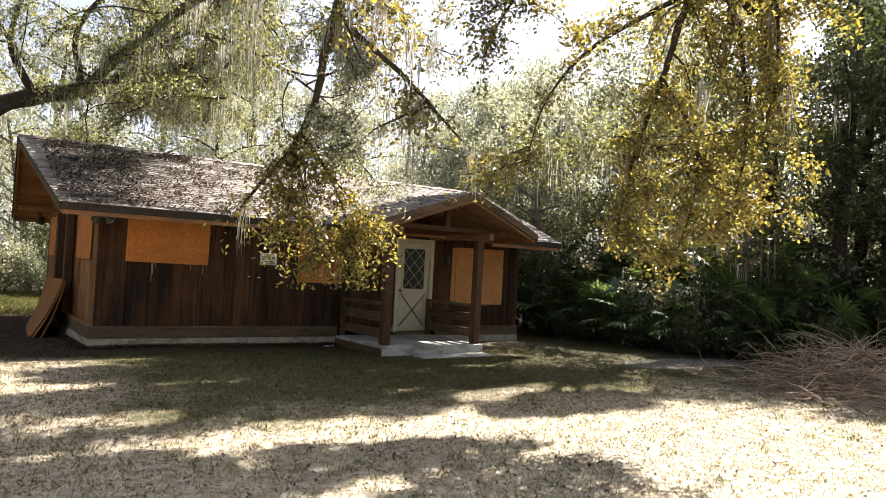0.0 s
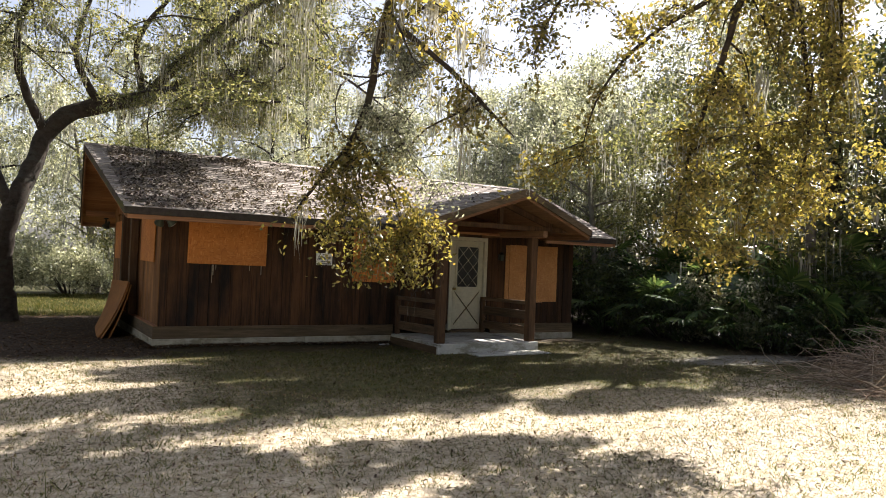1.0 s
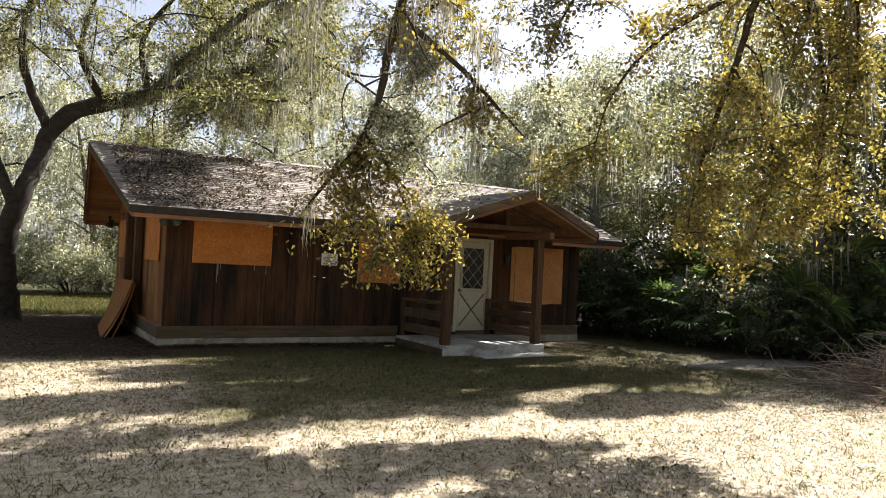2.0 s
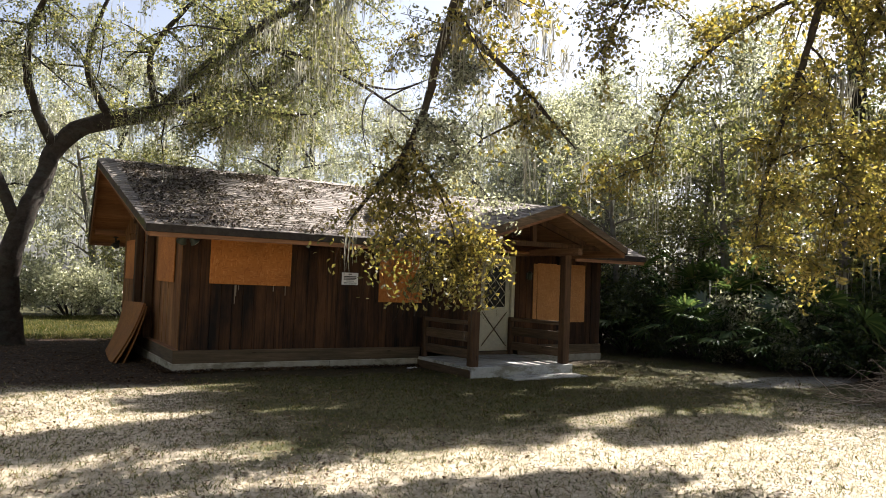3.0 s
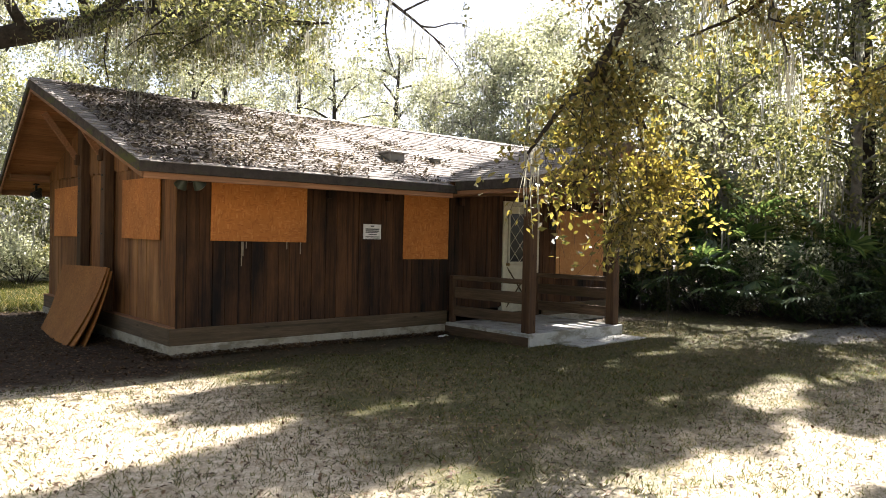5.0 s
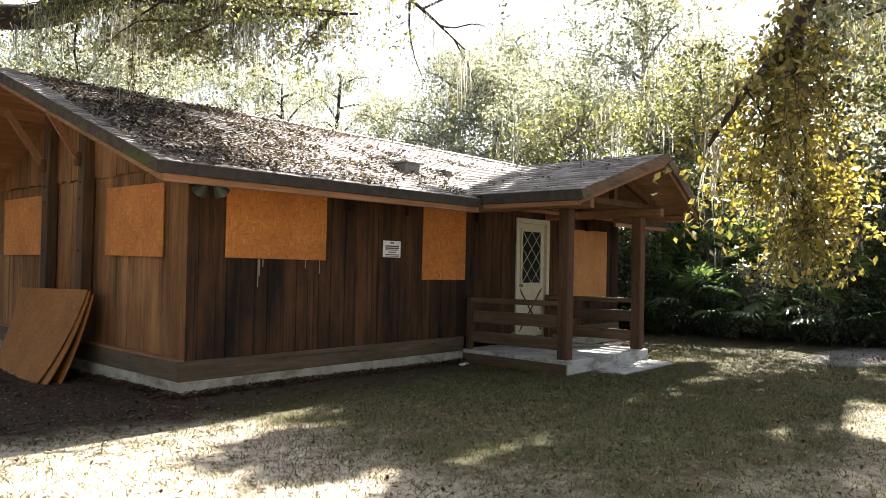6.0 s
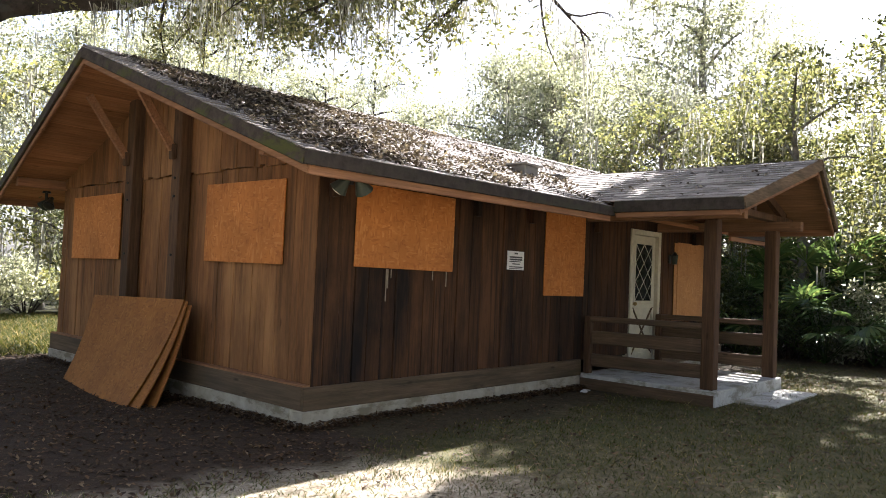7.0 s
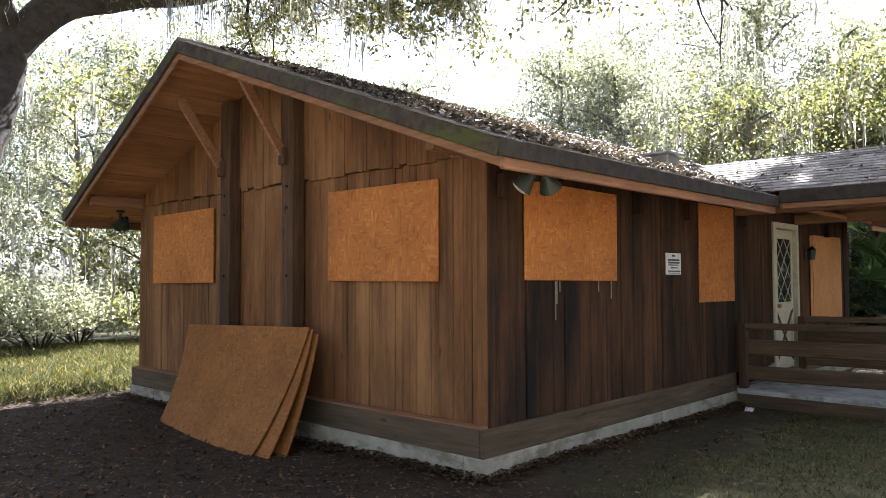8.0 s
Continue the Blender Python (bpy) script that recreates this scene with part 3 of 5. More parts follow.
# roof: deck boards, edge trim, then the shingles
roof = part("roof", boxed(0.1, LEN - 0.1, RIDGE_Y - 0.02, RIDGE_Y + 0.02, RIDGE_Z - 0.24, RIDGE_Z - 0.11), M_DECK, cabin, "low-pitched shingle roof strewn with brown leaves")
for side in (-1, 1):
    run = RIDGE_Y - EAVE_Y
    k = 28
    for i in range(k):
        a, c = i / k * run + 0.004, (i + 1) / k * run - 0.004
        vs = []
        for x, sg in ((RAKE + 0.05, -1), (RX1 - 0.05, 1)):
            for dd, off in ((a, 0.0), (c, 0.0), (c, 0.05), (a, 0.05)):
                vs.append((x + sg * JUT * (1 - dd / run), RIDGE_Y + side * dd, RIDGE_Z - 0.10 - SLOPE * dd + off))
        fs = [(0, 1, 2, 3), (7, 6, 5, 4), (0, 4, 5, 1), (1, 5, 6, 2), (2, 6, 7, 3), (3, 7, 4, 0)]
        put("deck_board", mesh("deck_board", vs, fs, M_DECK), roof)
    # rake and eave edges
    for x, sgn in ((RAKE, -1), (RX1, 1)):
        bm = bmesh.new()
        beam(bm, (x + sgn * JUT, RIDGE_Y, RIDGE_Z - 0.055), (x, RIDGE_Y + side * run, EDGE_Z - 0.055), 0.045, 0.125)
        part("rake_edge", bm, M_EDGE, cabin, "dark mossy roof edge")
        bm = bmesh.new()
        beam(bm, (x + sgn * (JUT - 0.03), RIDGE_Y, RIDGE_Z - 0.15), (x - sgn * 0.03, RIDGE_Y + side * run, EDGE_Z - 0.15), 0.04, 0.07)
        part("rake_trim", bm, M_TRIM_Y, cabin, "reddish brown trim board")
    ye = RIDGE_Y + side * run
    for x0, x1 in (((RAKE - 0.02, 4.42), (8.45, RX1 + 0.02)) if side < 0 else ((RAKE - 0.02, RX1 + 0.02),)):
        y0, y1 = sorted((ye, ye + side * 0.03))
        part("eave_edge", boxed(x0, x1, y0, y1, EDGE_Z - 0.115, EDGE_Z + 0.012, bevel=0.006), M_EAVE, cabin, "dark eave edge")
        y0, y1 = sorted((ye - side * 0.045, ye - side * 0.002))
        part("eave_trim", boxed(x0 + 0.06, x1 - 0.06, y0, y1, EDGE_Z - 0.19, EDGE_Z - 0.085, bevel=0.006), M_TRIM, cabin, "reddish brown trim board")


# porch gable in front of the door
PX0, PX1, PRIDGE, PFRONT, PJUT = 4.40, 8.3, 6.35, -2.48, 0.3
PZ, PE = 3.26, 2.56
PS = (PZ - PE) / (PRIDGE - PX0)
porch_roof = part("porch_roof", boxed(PRIDGE - 0.04, PRIDGE + 0.04, PFRONT + 0.1, 0.9, PZ - 0.26, PZ - 0.11), M_DECK_Y, cabin, "shingled porch gable roof")
for side, x_e in ((-1, PX0), (1, PX1)):
    run = abs(x_e - PRIDGE)
    s = (PZ - PE) / run
    k = 13
    for i in range(k):
        a, c = i / k * run + 0.004, (i + 1) / k * run - 0.004
        zz = PZ - 0.10 - s * a
        # each board runs back until it meets the main roof
        yb = max(EAVE_Y + 0.05, RIDGE_Y - (RIDGE_Z - zz) / SLOPE)
        vs = []
        for y, jt in ((PFRONT + 0.05, PJUT), (yb, 0)):
            for dd, off in ((a, 0.0), (c, 0.0), (c, 0.045), (a, 0.045)):
                vs.append((PRIDGE + side * dd, y - jt * (1 - dd / run), PZ - 0.10 - s * dd + off))
        fs = [(0, 1, 2, 3), (7, 6, 5, 4), (0, 4, 5, 1), (1, 5, 6, 2), (2, 6, 7, 3), (3, 7, 4, 0)]
        put("deck_board", mesh("deck_board", vs, fs, M_DECK_Y), porch_roof)
    bm = bmesh.new()
    beam(bm, (PRIDGE, PFRONT - PJUT, PZ - 0.06), (x_e, PFRONT, PE - 0.06), 0.045, 0.13)
    part("porch_rake_edge", bm, M_SKIRT, cabin, "grey weathered rake board")
    bm = bmesh.new()
    beam(bm, (PRIDGE, PFRONT - PJUT + 0.05, PZ - 0.155), (x_e, PFRONT + 0.05, PE - 0.155), 0.04, 0.06)
    part("porch_rake_trim", bm, M_TRIM, cabin)
    x0, x1 = sorted((x_e, x_e + side * 0.03))
    part("porch_eave_edge", boxed(x0, x1, PFRONT - 0.02, EAVE_Y - 0.035, PE - 0.14, PE + 0.01, bevel=0.006), M_EAVE, cabin, "dark eave edge")
    x0, x1 = sorted((x_e - side * 0.05, x_e - side * 0.004))
    part("porch_eave_trim", boxed(x0, x1, PFRONT + 0.03, EAVE_Y - 0.05, PE - 0.205, PE - 0.10, bevel=0.006), M_TRIM_Y, cabin, "reddish brown trim board")

# porch slab, step, posts, beams, rails
part("porch_slab", boxed(4.88, 7.36, -2.02, -0.04, -0.2, 0.165, bevel=0.012), M_SLAB, cabin, "grey worn concrete porch slab")
part("path_slab", boxed(5.5, 7.3, -2.55, -2.03, -0.2, 0.0, bevel=0.01), M_SLAB, cabin, "low concrete step slab")
for x, y in ((5.0, -1.88), (7.22, -1.88)):
    bm = boxed(x - 0.085, x + 0.085, y - 0.085, y + 0.085, 0.166, 2.36, bevel=0.012)
    part("porch_post", bm, M_POST, cabin, "square dark timber post")
for x in (5.0, 7.22):
    part("porch_beam", boxed(x - 0.06, x + 0.06, -2.3, -0.03, 2.36, 2.5, bevel=0.008), M_DECK_Y, cabin)
part("porch_tie", boxed(4.6, 8.1, -1.94, -1.82, 2.501, 2.6, bevel=0.008), M_POST, cabin)
for x0, x1 in ((5.1, 6.3), (7.7, 6.4)):
    bm = bmesh.new()
    beam(bm, (x0, -1.88, 2.61), (x1, -1.88, 3.04), 0.07, 0.1)
    part("truss_brace", bm, M_POST, cabin)
part("king_post", boxed(6.3, 6.4, -1.93, -1.83, 2.601, 3.0, bevel=0.006), M_POST, cabin)
for x in (5.0, 7.22):
    for z0, z1, w in ((0.92, 1.0, 0.09), (0.6, 0.79, 0.06), (0.28, 0.46, 0.06)):
        off = 0.0 if z1 > 0.9 else 0.03
        bm = bmesh.new()
        beam(bm, (x + off, -1.795, (z0 + z1) / 2 + 0.01), (x + off, -0.05, (z0 + z1) / 2 - 0.01), w, z1 - z0, bevel=0.014)
        part("porch_rail", bm, M_RAIL, cabin, "rough weathered timber rail")
    part("rail_post", boxed(x - 0.05, x + 0.05, -0.14, -0.041, 0.166, 0.99, bevel=0.01), M_POST, cabin)

# door
door = part("door", boxed(DX0, DX1, 0.02, 0.065, DZ0, DZ1, bevel=0.003), M_WHITE, cabin, "cream painted door with diamond lattice window")
for a in ((DX0 - 0.09, DX0 - 0.004, 0.0, 0.07, DZ0 - 0.03, DZ1 + 0.09), (DX1 + 0.004, DX1 + 0.09, 0.0, 0.07, DZ0 - 0.03, DZ1 + 0.09), (DX0 - 0.003, DX1 + 0.003, 0.0, 0.07, DZ1 + 0.004, DZ1 + 0.09)):
    x0, x1, y0, y1, z0, z1 = a
    part("door_frame", boxed(x0, x1, -0.045, 0.068, z0, z1, bevel=0.006), M_WHITE, door, "cream door frame")
GX0, GX1, GZ0, GZ1 = 6.56, 7.12, 1.21, 2.13
part("door_pane", boxed(GX0, GX1, 0.006, 0.017, GZ0, GZ1), M_GLASS, door, "dark window pane")
for a in ((GX0 - 0.05, GX0, GZ0 - 0.05, GZ1 + 0.05), (GX1, GX1 + 0.05, GZ0 - 0.05, GZ1 + 0.05), (GX0, GX1, GZ0 - 0.05, GZ0), (GX0, GX1, GZ1, GZ1 + 0.05)):
    part("window_bead", boxed(a[0], a[1], -0.004, 0.0195, a[2], a[3], bevel=0.003), M_WHITE, door)
cw, ch = (GX1 - GX0) / 2, (GZ1 - GZ0) / 3
for i in range(2):
    for j in range(3):
        x0, z0 = GX0 + i * cw, GZ0 + j * ch
        for p, q in (((x0, z0), (x0 + cw, z0 + ch)), ((x0, z0 + ch), (x0 + cw, z0))):
            bm = bmesh.new()
            beam(bm, (p[0], 0.001, p[1]), (q[0], 0.001, q[1]), 0.008, 0.026, up=(0, 1, 0), bevel=0)
            for v in bm.verts:
                v.co.y = 0.0005 + (v.co.y - 0.001) * 0.3
            part("lattice_bar", bm, M_WHITE, door, "cream lattice bar")
# cross battens in a dark colour that stands for their shadow lines
for p, q in (((6.5, 0.34), (7.18, 1.1)), ((6.5, 1.1), (7.18, 0.34))):
    bm = bmesh.new()
    beam(bm, (p[0], 0.012, p[1]), (q[0], 0.012, q[1]), 0.016, 0.035, up=(0, 1, 0), bevel=0.003)
    part("cross_buck", bm, M_SKIRT, door, "cross batten coloured dark for its shadow lines")
for a in ((6.46, 6.53, 0.3, 1.14), (7.15, 7.22, 0.3, 1.14), (6.53, 7.15, 0.3, 0.36), (6.53, 7.15, 1.08, 1.14)):
    part("panel_rail", boxed(a[0], a[1], 0.006, 0.0195, a[2], a[3], bevel=0.003), M_WHITE, door)
bm = bmesh.new()
bmesh.ops.create_uvsphere(bm, u_segments=12, v_segments=8, radius=0.032, matrix=Matrix.Translation((6.475, -0.055, 1.16)))
bmesh.ops.create_cone(bm, segments=12, radius1=0.03, radius2=0.018, depth=0.05, cap_ends=True, matrix=pose(6.475, -0.015, 1.16, 90, 0, 0))
part("door_knob", bm, M_BRASS, door, "tarnished brass knob")
part("threshold", boxed(DX0 - 0.05, DX1 + 0.05, -0.09, 0.06, 0.166, DZ0 - 0.011, bevel=0.004), M_SKIRT, door)

for o in (door, *door.children):
    o.data.transform(Matrix.Translation((0, 0.022, 0)))

# posts and braces of the gable end
for y in (2.55, 3.78):
    part("gable_post", boxed(-0.1, 0.05, y - 0.1, y + 0.1, BASE + 0.02, roof_under(y) - 0.005, bevel=0.01), M_POST, cabin, "dark square gable post")
    bm = bmesh.new()
    beam(bm, (-0.14, y + 0.03, 2.86), (-0.64, y + 0.03, roof_under(y + 0.03) - 0.05), 0.05, 0.075)
    part("eave_brace", bm, M_TRIM_Y, cabin, "slanting timber roof brace")
    part("brace_block", boxed(-0.165, -0.102, y - 0.02, y + 0.075, 2.74, 2.92, bevel=0.012), M_POST, cabin, "short timber block under the brace")
    for z in (2.52, 2.3, 1.6):
        bm = bmesh.new()
        bmesh.ops.create_cone(bm, segments=8, radius1=0.017, radius2=0.012, depth=0.02, cap_ends=True, matrix=pose(-0.108, y, z, 0, -90, 0))
        part("bolt_head", bm, M_IRON, cabin, "dark bolt head")
for y in (-0.04, DEEP - 0.06):
    bm = bmesh.new()
    beam(bm, (-0.64, y, roof_under(y) - 0.075), (0.06, y, roof_under(y) - 0.075), 0.09, 0.14)
    part("purlin_end", bm, M_TRIM, cabin, "brown timber purlin end")
# corner boards
part("corner_board", boxed(0.046, 0.0605, -0.004, 0.14, BASE + 0.02, 2.56), M_END, cabin)

# boards over the windows
def cover(name, a, material, axis, label, tilt=0.0):
    bm = boxed(*a, bevel=0.002)
    c = Vector(((a[0] + a[1]) / 2, (a[2] + a[3]) / 2, (a[4] + a[5]) / 2))
    bmesh.ops.rotate(bm, verts=bm.verts, cent=c, matrix=Matrix.Rotation(radians(tilt), 3, axis))
    return part(name, bm, material, cabin, label)


cover("window_board", (0.54, 2.05, -0.022, -0.008, 1.54, 2.40), M_OSB, "Y", "orange strand board nailed over a window", 0.4)
cover("window_board", (3.92, 4.93, -0.022, -0.008, 1.27, 2.45), M_OSB, "Y", "orange strand board nailed over a window", 0.3)
cover("window_board", (8.0, 9.46, -0.022, -0.008, 0.88, 2.24), M_OSB3, "Y", "pale strand board nailed beside the door", -0.3)
cover("window_board", (7.88, 7.99, -0.018, -0.008, 0.93, 2.22), M_OSB3, "Y", "narrow strand board strip")
cover("window_board", (0.034, 0.05, 0.52, 2.04, 1.54, 2.42), M_OSB, "X", "orange strand board nailed over a gable window", 0.3)
cover("window_board", (0.034, 0.05, 4.26, 5.83, 1.52, 2.42), M_OSB, "X", "orange strand board nailed over a gable window", -0.5)
for x, h, w in ((1.0, 0.34, 0.012), (1.016, 0.2, 0.018), (1.07, 0.09, 0.01), (1.72, 0.1, 0.012), (1.95, 0.17, 0.014)):
    part("paint_drip", boxed(x, x + w, -0.0085, -0.002, 1.53 - h, 1.535), M_DRIP, cabin, "pale paint drip")
part("ledge_rail", boxed(7.85, 9.0, -0.05, -0.006, 0.86, 0.875), M_TRIM, cabin)

# rafter tails against the wall, under the eave
for x in (0.2, 2.42, 3.55, 5.2, 8.6):
    part("rafter_tail", boxed(x - 0.04, x + 0.04, -0.1, -0.024, 2.22, 2.42, bevel=0.006), M_FRONT, cabin, "short dark rafter block")
# added board, stands in for the dirty, mossy side of the slab
part("slab_skirt", boxed(4.855, 4.878, -2.0, -0.06, -0.2, 0.11, bevel=0.004), M_RAIL, cabin, "dark board added to stand for the slab's dirty mossy side")

# box vents on the roof
for x, y, s in ((4.05, 0.5, 1.0), (5.1, 0.62, 0.6)):
    z = RIDGE_Z - SLOPE * (RIDGE_Y - y)
    bm = bmesh.new()
    box(bm, x - 0.16 * s, x + 0.16 * s, y - 0.16 * s, y + 0.16 * s, z - 0.05, z + 0.13 * s, bevel=0.02)
    box(bm, x - 0.2 * s, x + 0.2 * s, y - 0.22 * s, y + 0.18 * s, z + 0.11 * s, z + 0.15 * s, bevel=0.012)
    part("roof_vent", bm, M_VENT, cabin, "small grey metal roof vent")

# ---- things on and against the cabin ----
sign = part("notice_sign", boxed(3.1, 3.45, -0.016, -0.006, 1.6, 1.84, bevel=0.001), M_SIGN, None)
tagged(sign, "small white notice sign with black print on the dark wall", "sign")
for x0, x1, z0, z1 in ((3.24, 3.31, 1.8, 1.82), (3.14, 3.41, 1.752, 1.772), (3.14, 3.41, 1.722, 1.742), (3.14, 3.38, 1.7, 1.712), (3.2, 3.36, 1.668, 1.682), (3.14, 3.42, 1.63, 1.644), (3.14, 3.42, 1.612, 1.62)):
    part("print_bar", boxed(x0, x1, -0.0195, -0.0162, z0, z1), M_INK, sign)


def floodlight(at, turn, label, face=M_SHELL):
    ob = thing("floodlight", at, label, "floodlight", "floodlights under the eaves")
    ob.rotation_euler = (0, 0, radians(turn))
    bm = bmesh.new()
    bmesh.ops.create_cone(bm, segments=16, radius1=0.06, radius2=0.055, depth=0.03, cap_ends=True, matrix=pose(0, 0, 0.185))
    bmesh.ops.create_cone(bm, segments=10, radius1=0.022, radius2=0.022, depth=0.19, cap_ends=True, matrix=pose(0, 0, 0.11))
    part("mount", bm, M_IRON, ob)
    for dx, ang in ((-0.09, 35), (0.09, -35)):
        bm = bmesh.new()
        m = pose(dx, -0.02, 0.01, 25, ang, 0)
        bmesh.ops.create_cone(bm, segments=18, radius1=0.09, radius2=0.035, depth=0.13, cap_ends=False, matrix=m)
        bmesh.ops.create_cone(bm, segments=14, radius1=0.036, radius2=0.03, depth=0.06, cap_ends=True, matrix=m @ pose(0, 0, 0.09))
        shade = part("lamp_hood", bm, M_LAMPGREEN, ob, "weathered greenish metal lamp hood")
        bm = bmesh.new()
        bmesh.ops.create_uvsphere(bm, u_segments=14, v_segments=8, radius=0.082, matrix=m @ Matrix.Translation((0, 0, -0.055)) @ Matrix.Diagonal((1, 1, 0.45, 1)))
        part("bulb", bm, face, shade, "cream glass bulb face")
    return ob


floodlight((0.03, -0.52, 2.28), -30, "twin floodlight with greenish hoods under the front eave")
floodlight((-0.13, 6.5, 2.33), 90, "dark floodlight under the back eave corner", M_IRON)

lantern = thing("wall_lantern", (7.7, -0.012, 1.93), "dark metal wall lantern beside the door", "lantern")
lantern.scale = (0.75, 0.75, 0.75)
bm = boxed(-0.05, 0.05, -0.01, 0.012, -0.1, 0.1, bevel=0.006)
part("back_plate", bm, M_IRON, lantern)
bm = bmesh.new()
beam(bm, (0, 0.0, 0.07), (0, -0.12, 0.14), 0.018, 0.018)
part("arm", bm, M_IRON, lantern)
bm = bmesh.new()
bmesh.ops.create_cone(bm, segments=8, radius1=0.09, radius2=0.02, depth=0.08, cap_ends=True, matrix=pose(0, -0.12, 0.12))
part("cap", bm, M_IRON, lantern)
bm = bmesh.new()
bmesh.ops.create_cone(bm, segments=8, radius1=0.055, radius2=0.08, depth=0.2, cap_ends=True, matrix=pose(0, -0.12, -0.02))
part("glass", bm, M_LAMPGREEN, lantern)

# litter by the slab
for x, y, s, a in ((4.55, -0.32, 0.1, 20), (4.7, -0.26, 0.07, 75)):
    bm = bmesh.new()
    bmesh.ops.create_icosphere(bm, subdivisions=2, radius=s)
    for v in bm.verts:
        v.co = Vector((v.co.x, v.co.y * 0.5, v.co.z * 0.16)) * (1 + 0.5 * noise.noise(v.co * 22))
    scrap = part("paper_scrap", bm, M_SIGN, None)
    scrap.matrix_basis = pose(x, y, rise(x, y) + s * 0.13, 0, 0, a)
    tagged(scrap, "crumpled white paper scrap on the ground", "litter", "scraps by the porch")

# strand boards leaning on the gable wall
def leaning(tl, tr, br, bl, bow, label):
    tl, tr, br, bl = (Vector(v) for v in (tl, tr, br, bl))
    k = 8
    top, nn = [], (tr - tl).cross(bl - tl).normalized()
    for i in range(k + 1):
        for j in range(k + 1):
            u, v = i / k, j / k
            p = (tl * (1 - u) + tr * u) * (1 - v) + (bl * (1 - u) + br * u) * v
            top.append(p + nn * bow * 4 * v * (1 - v))
    back = [p - nn * 0.012 for p in top]
    w = k + 1
    fs = [(i * w + j, i * w + j + 1, (i + 1) * w + j + 1, (i + 1) * w + j) for i in range(k) for j in range(k)]
    nb = len(top)
    fs += [tuple(reversed([q + nb for q in f])) for f in fs]
    rim = [i * w for i in range(k)] + [k * w + j for j in range(k)] + [i * w + k for i in range(k, 0, -1)] + [j for j in range(k, 0, -1)]
    fs += [(rim[i], rim[(i + 1) % len(rim)], rim[(i + 1) % len(rim)] + nb, rim[i] + nb) for i in range(len(rim))]
    ob = put("leaning_board", mesh("leaning_board", top + back, fs, M_OSB2))
    return tagged(ob, label, "board", "strand boards against the gable wall")


leaning((-0.165, 4.45, 1.03), (-0.155, 2.07, 1.09), (-0.68, 2.28, -0.13), (-0.52, 4.5, -0.14), 0.06, "weathered brown strand board leaning on the gable wall")
leaning((-0.14, 4.4, 1.01), (-0.135, 2.03, 1.075), (-0.655, 2.04, -0.13), (-0.48, 4.42, -0.14), 0.055, "strand board sheet leaning behind the front sheet")
leaning((-0.115, 4.3, 0.98), (-0.112, 1.98, 1.03), (-0.52, 1.95, -0.13), (-0.42, 4.3, -0.14), 0.035, "innermost strand board sheet against the wall")

# ---- trees ----
R = np.random.default_rng(7)


def clump_points(rng, blobs, count, shell=0.55):
    """Leaf places in uneven lumps round the given centres (x, y, z, radius)."""
    blobs = np.asarray(blobs, float)
    w = blobs[:, 3] ** 2.2
    idx = rng.choice(len(blobs), size=count, p=w / w.sum())
    sub = rng.normal(size=(len(blobs), 26, 3))
    sub /= np.linalg.norm(sub, axis=2, keepdims=True)
    sub *= rng.uniform(shell, 1.0, (len(blobs), 26, 1))
    pick = sub[idx, rng.integers(0, 26, count)]
    return blobs[idx, :3] + pick * blobs[idx, 3:4] * np.array([1, 1, 0.8]) + rng.normal(size=(count, 3)) * blobs[idx, 3:4] * 0.17


def woodland_tree(seed, height, spread, leaves, leaf_len, material, bark, label, low=0.3, moss=0):
    rng = np.random.default_rng(seed)
    lean = rng.normal(size=2) * 0.05 * height
    trunk = [(0, 0, -0.2, 0.025 * height), (lean[0] * 0.2, lean[1] * 0.2, height * 0.25, 0.018 * height), (lean[0] * 0.6, lean[1] * 0.6, height * 0.6, 0.012 * height), (lean[0], lean[1], height * 0.93, 0.004 * height)]
    limbs, blobs = [], [(lean[0], lean[1], height * 0.9, spread * 0.4)]
    k = 15
    for i in range(k):
        t = low + (0.92 - low) * i / (k - 1)
        a = i * 2.4 + rng.uniform(-0.5, 0.5)
        r = spread * (1.0 - 0.55 * abs(t - 0.55) / 0.45) * rng.uniform(0.55, 1.1)
        o = np.array([lean[0] * t, lean[1] * t, height * t])
        e = o + np.array([math.cos(a) * r, math.sin(a) * r, r * rng.uniform(0.1, 0.5)])
        limbs.append([(*o, 0.006 * height), (*(o * 0.5 + e * 0.5 + np.array([0, 0, 0.12 * r])), 0.004 * height), (*e, 0.0015 * height)])
        blobs.append((*e, spread * rng.uniform(0.24, 0.42)))
        blobs.append((*(o * 0.45 + e * 0.55), spread * rng.uniform(0.18, 0.32)))
    ob = thing("tree", (0, 0, 0), label, "tree", "woodland trees")
    put("trunk", limb_mesh("trunk", [trunk], bark, rng, 9, 0.05, 0.6), ob)
    put("limb", limb_mesh("limb", limbs, bark, rng, 5, 0.08, 0.7), ob)
    pts = clump_points(rng, blobs, leaves)
    tagged(put("crown", leaf_mesh("crown", rng, pts, leaf_len, leaf_len * 0.5, material), ob), kind="stuff")
    if moss:
        an = pts[rng.integers(0, len(pts), moss)]
        v, f = moss_arrays(rng, an, 1.1, 5, 0.09, 0.022)
        tagged(put("hanging_moss", np_mesh("hanging_moss", v, f, M_MOSS), ob), "grey hanging moss", kind="stuff")
    return ob


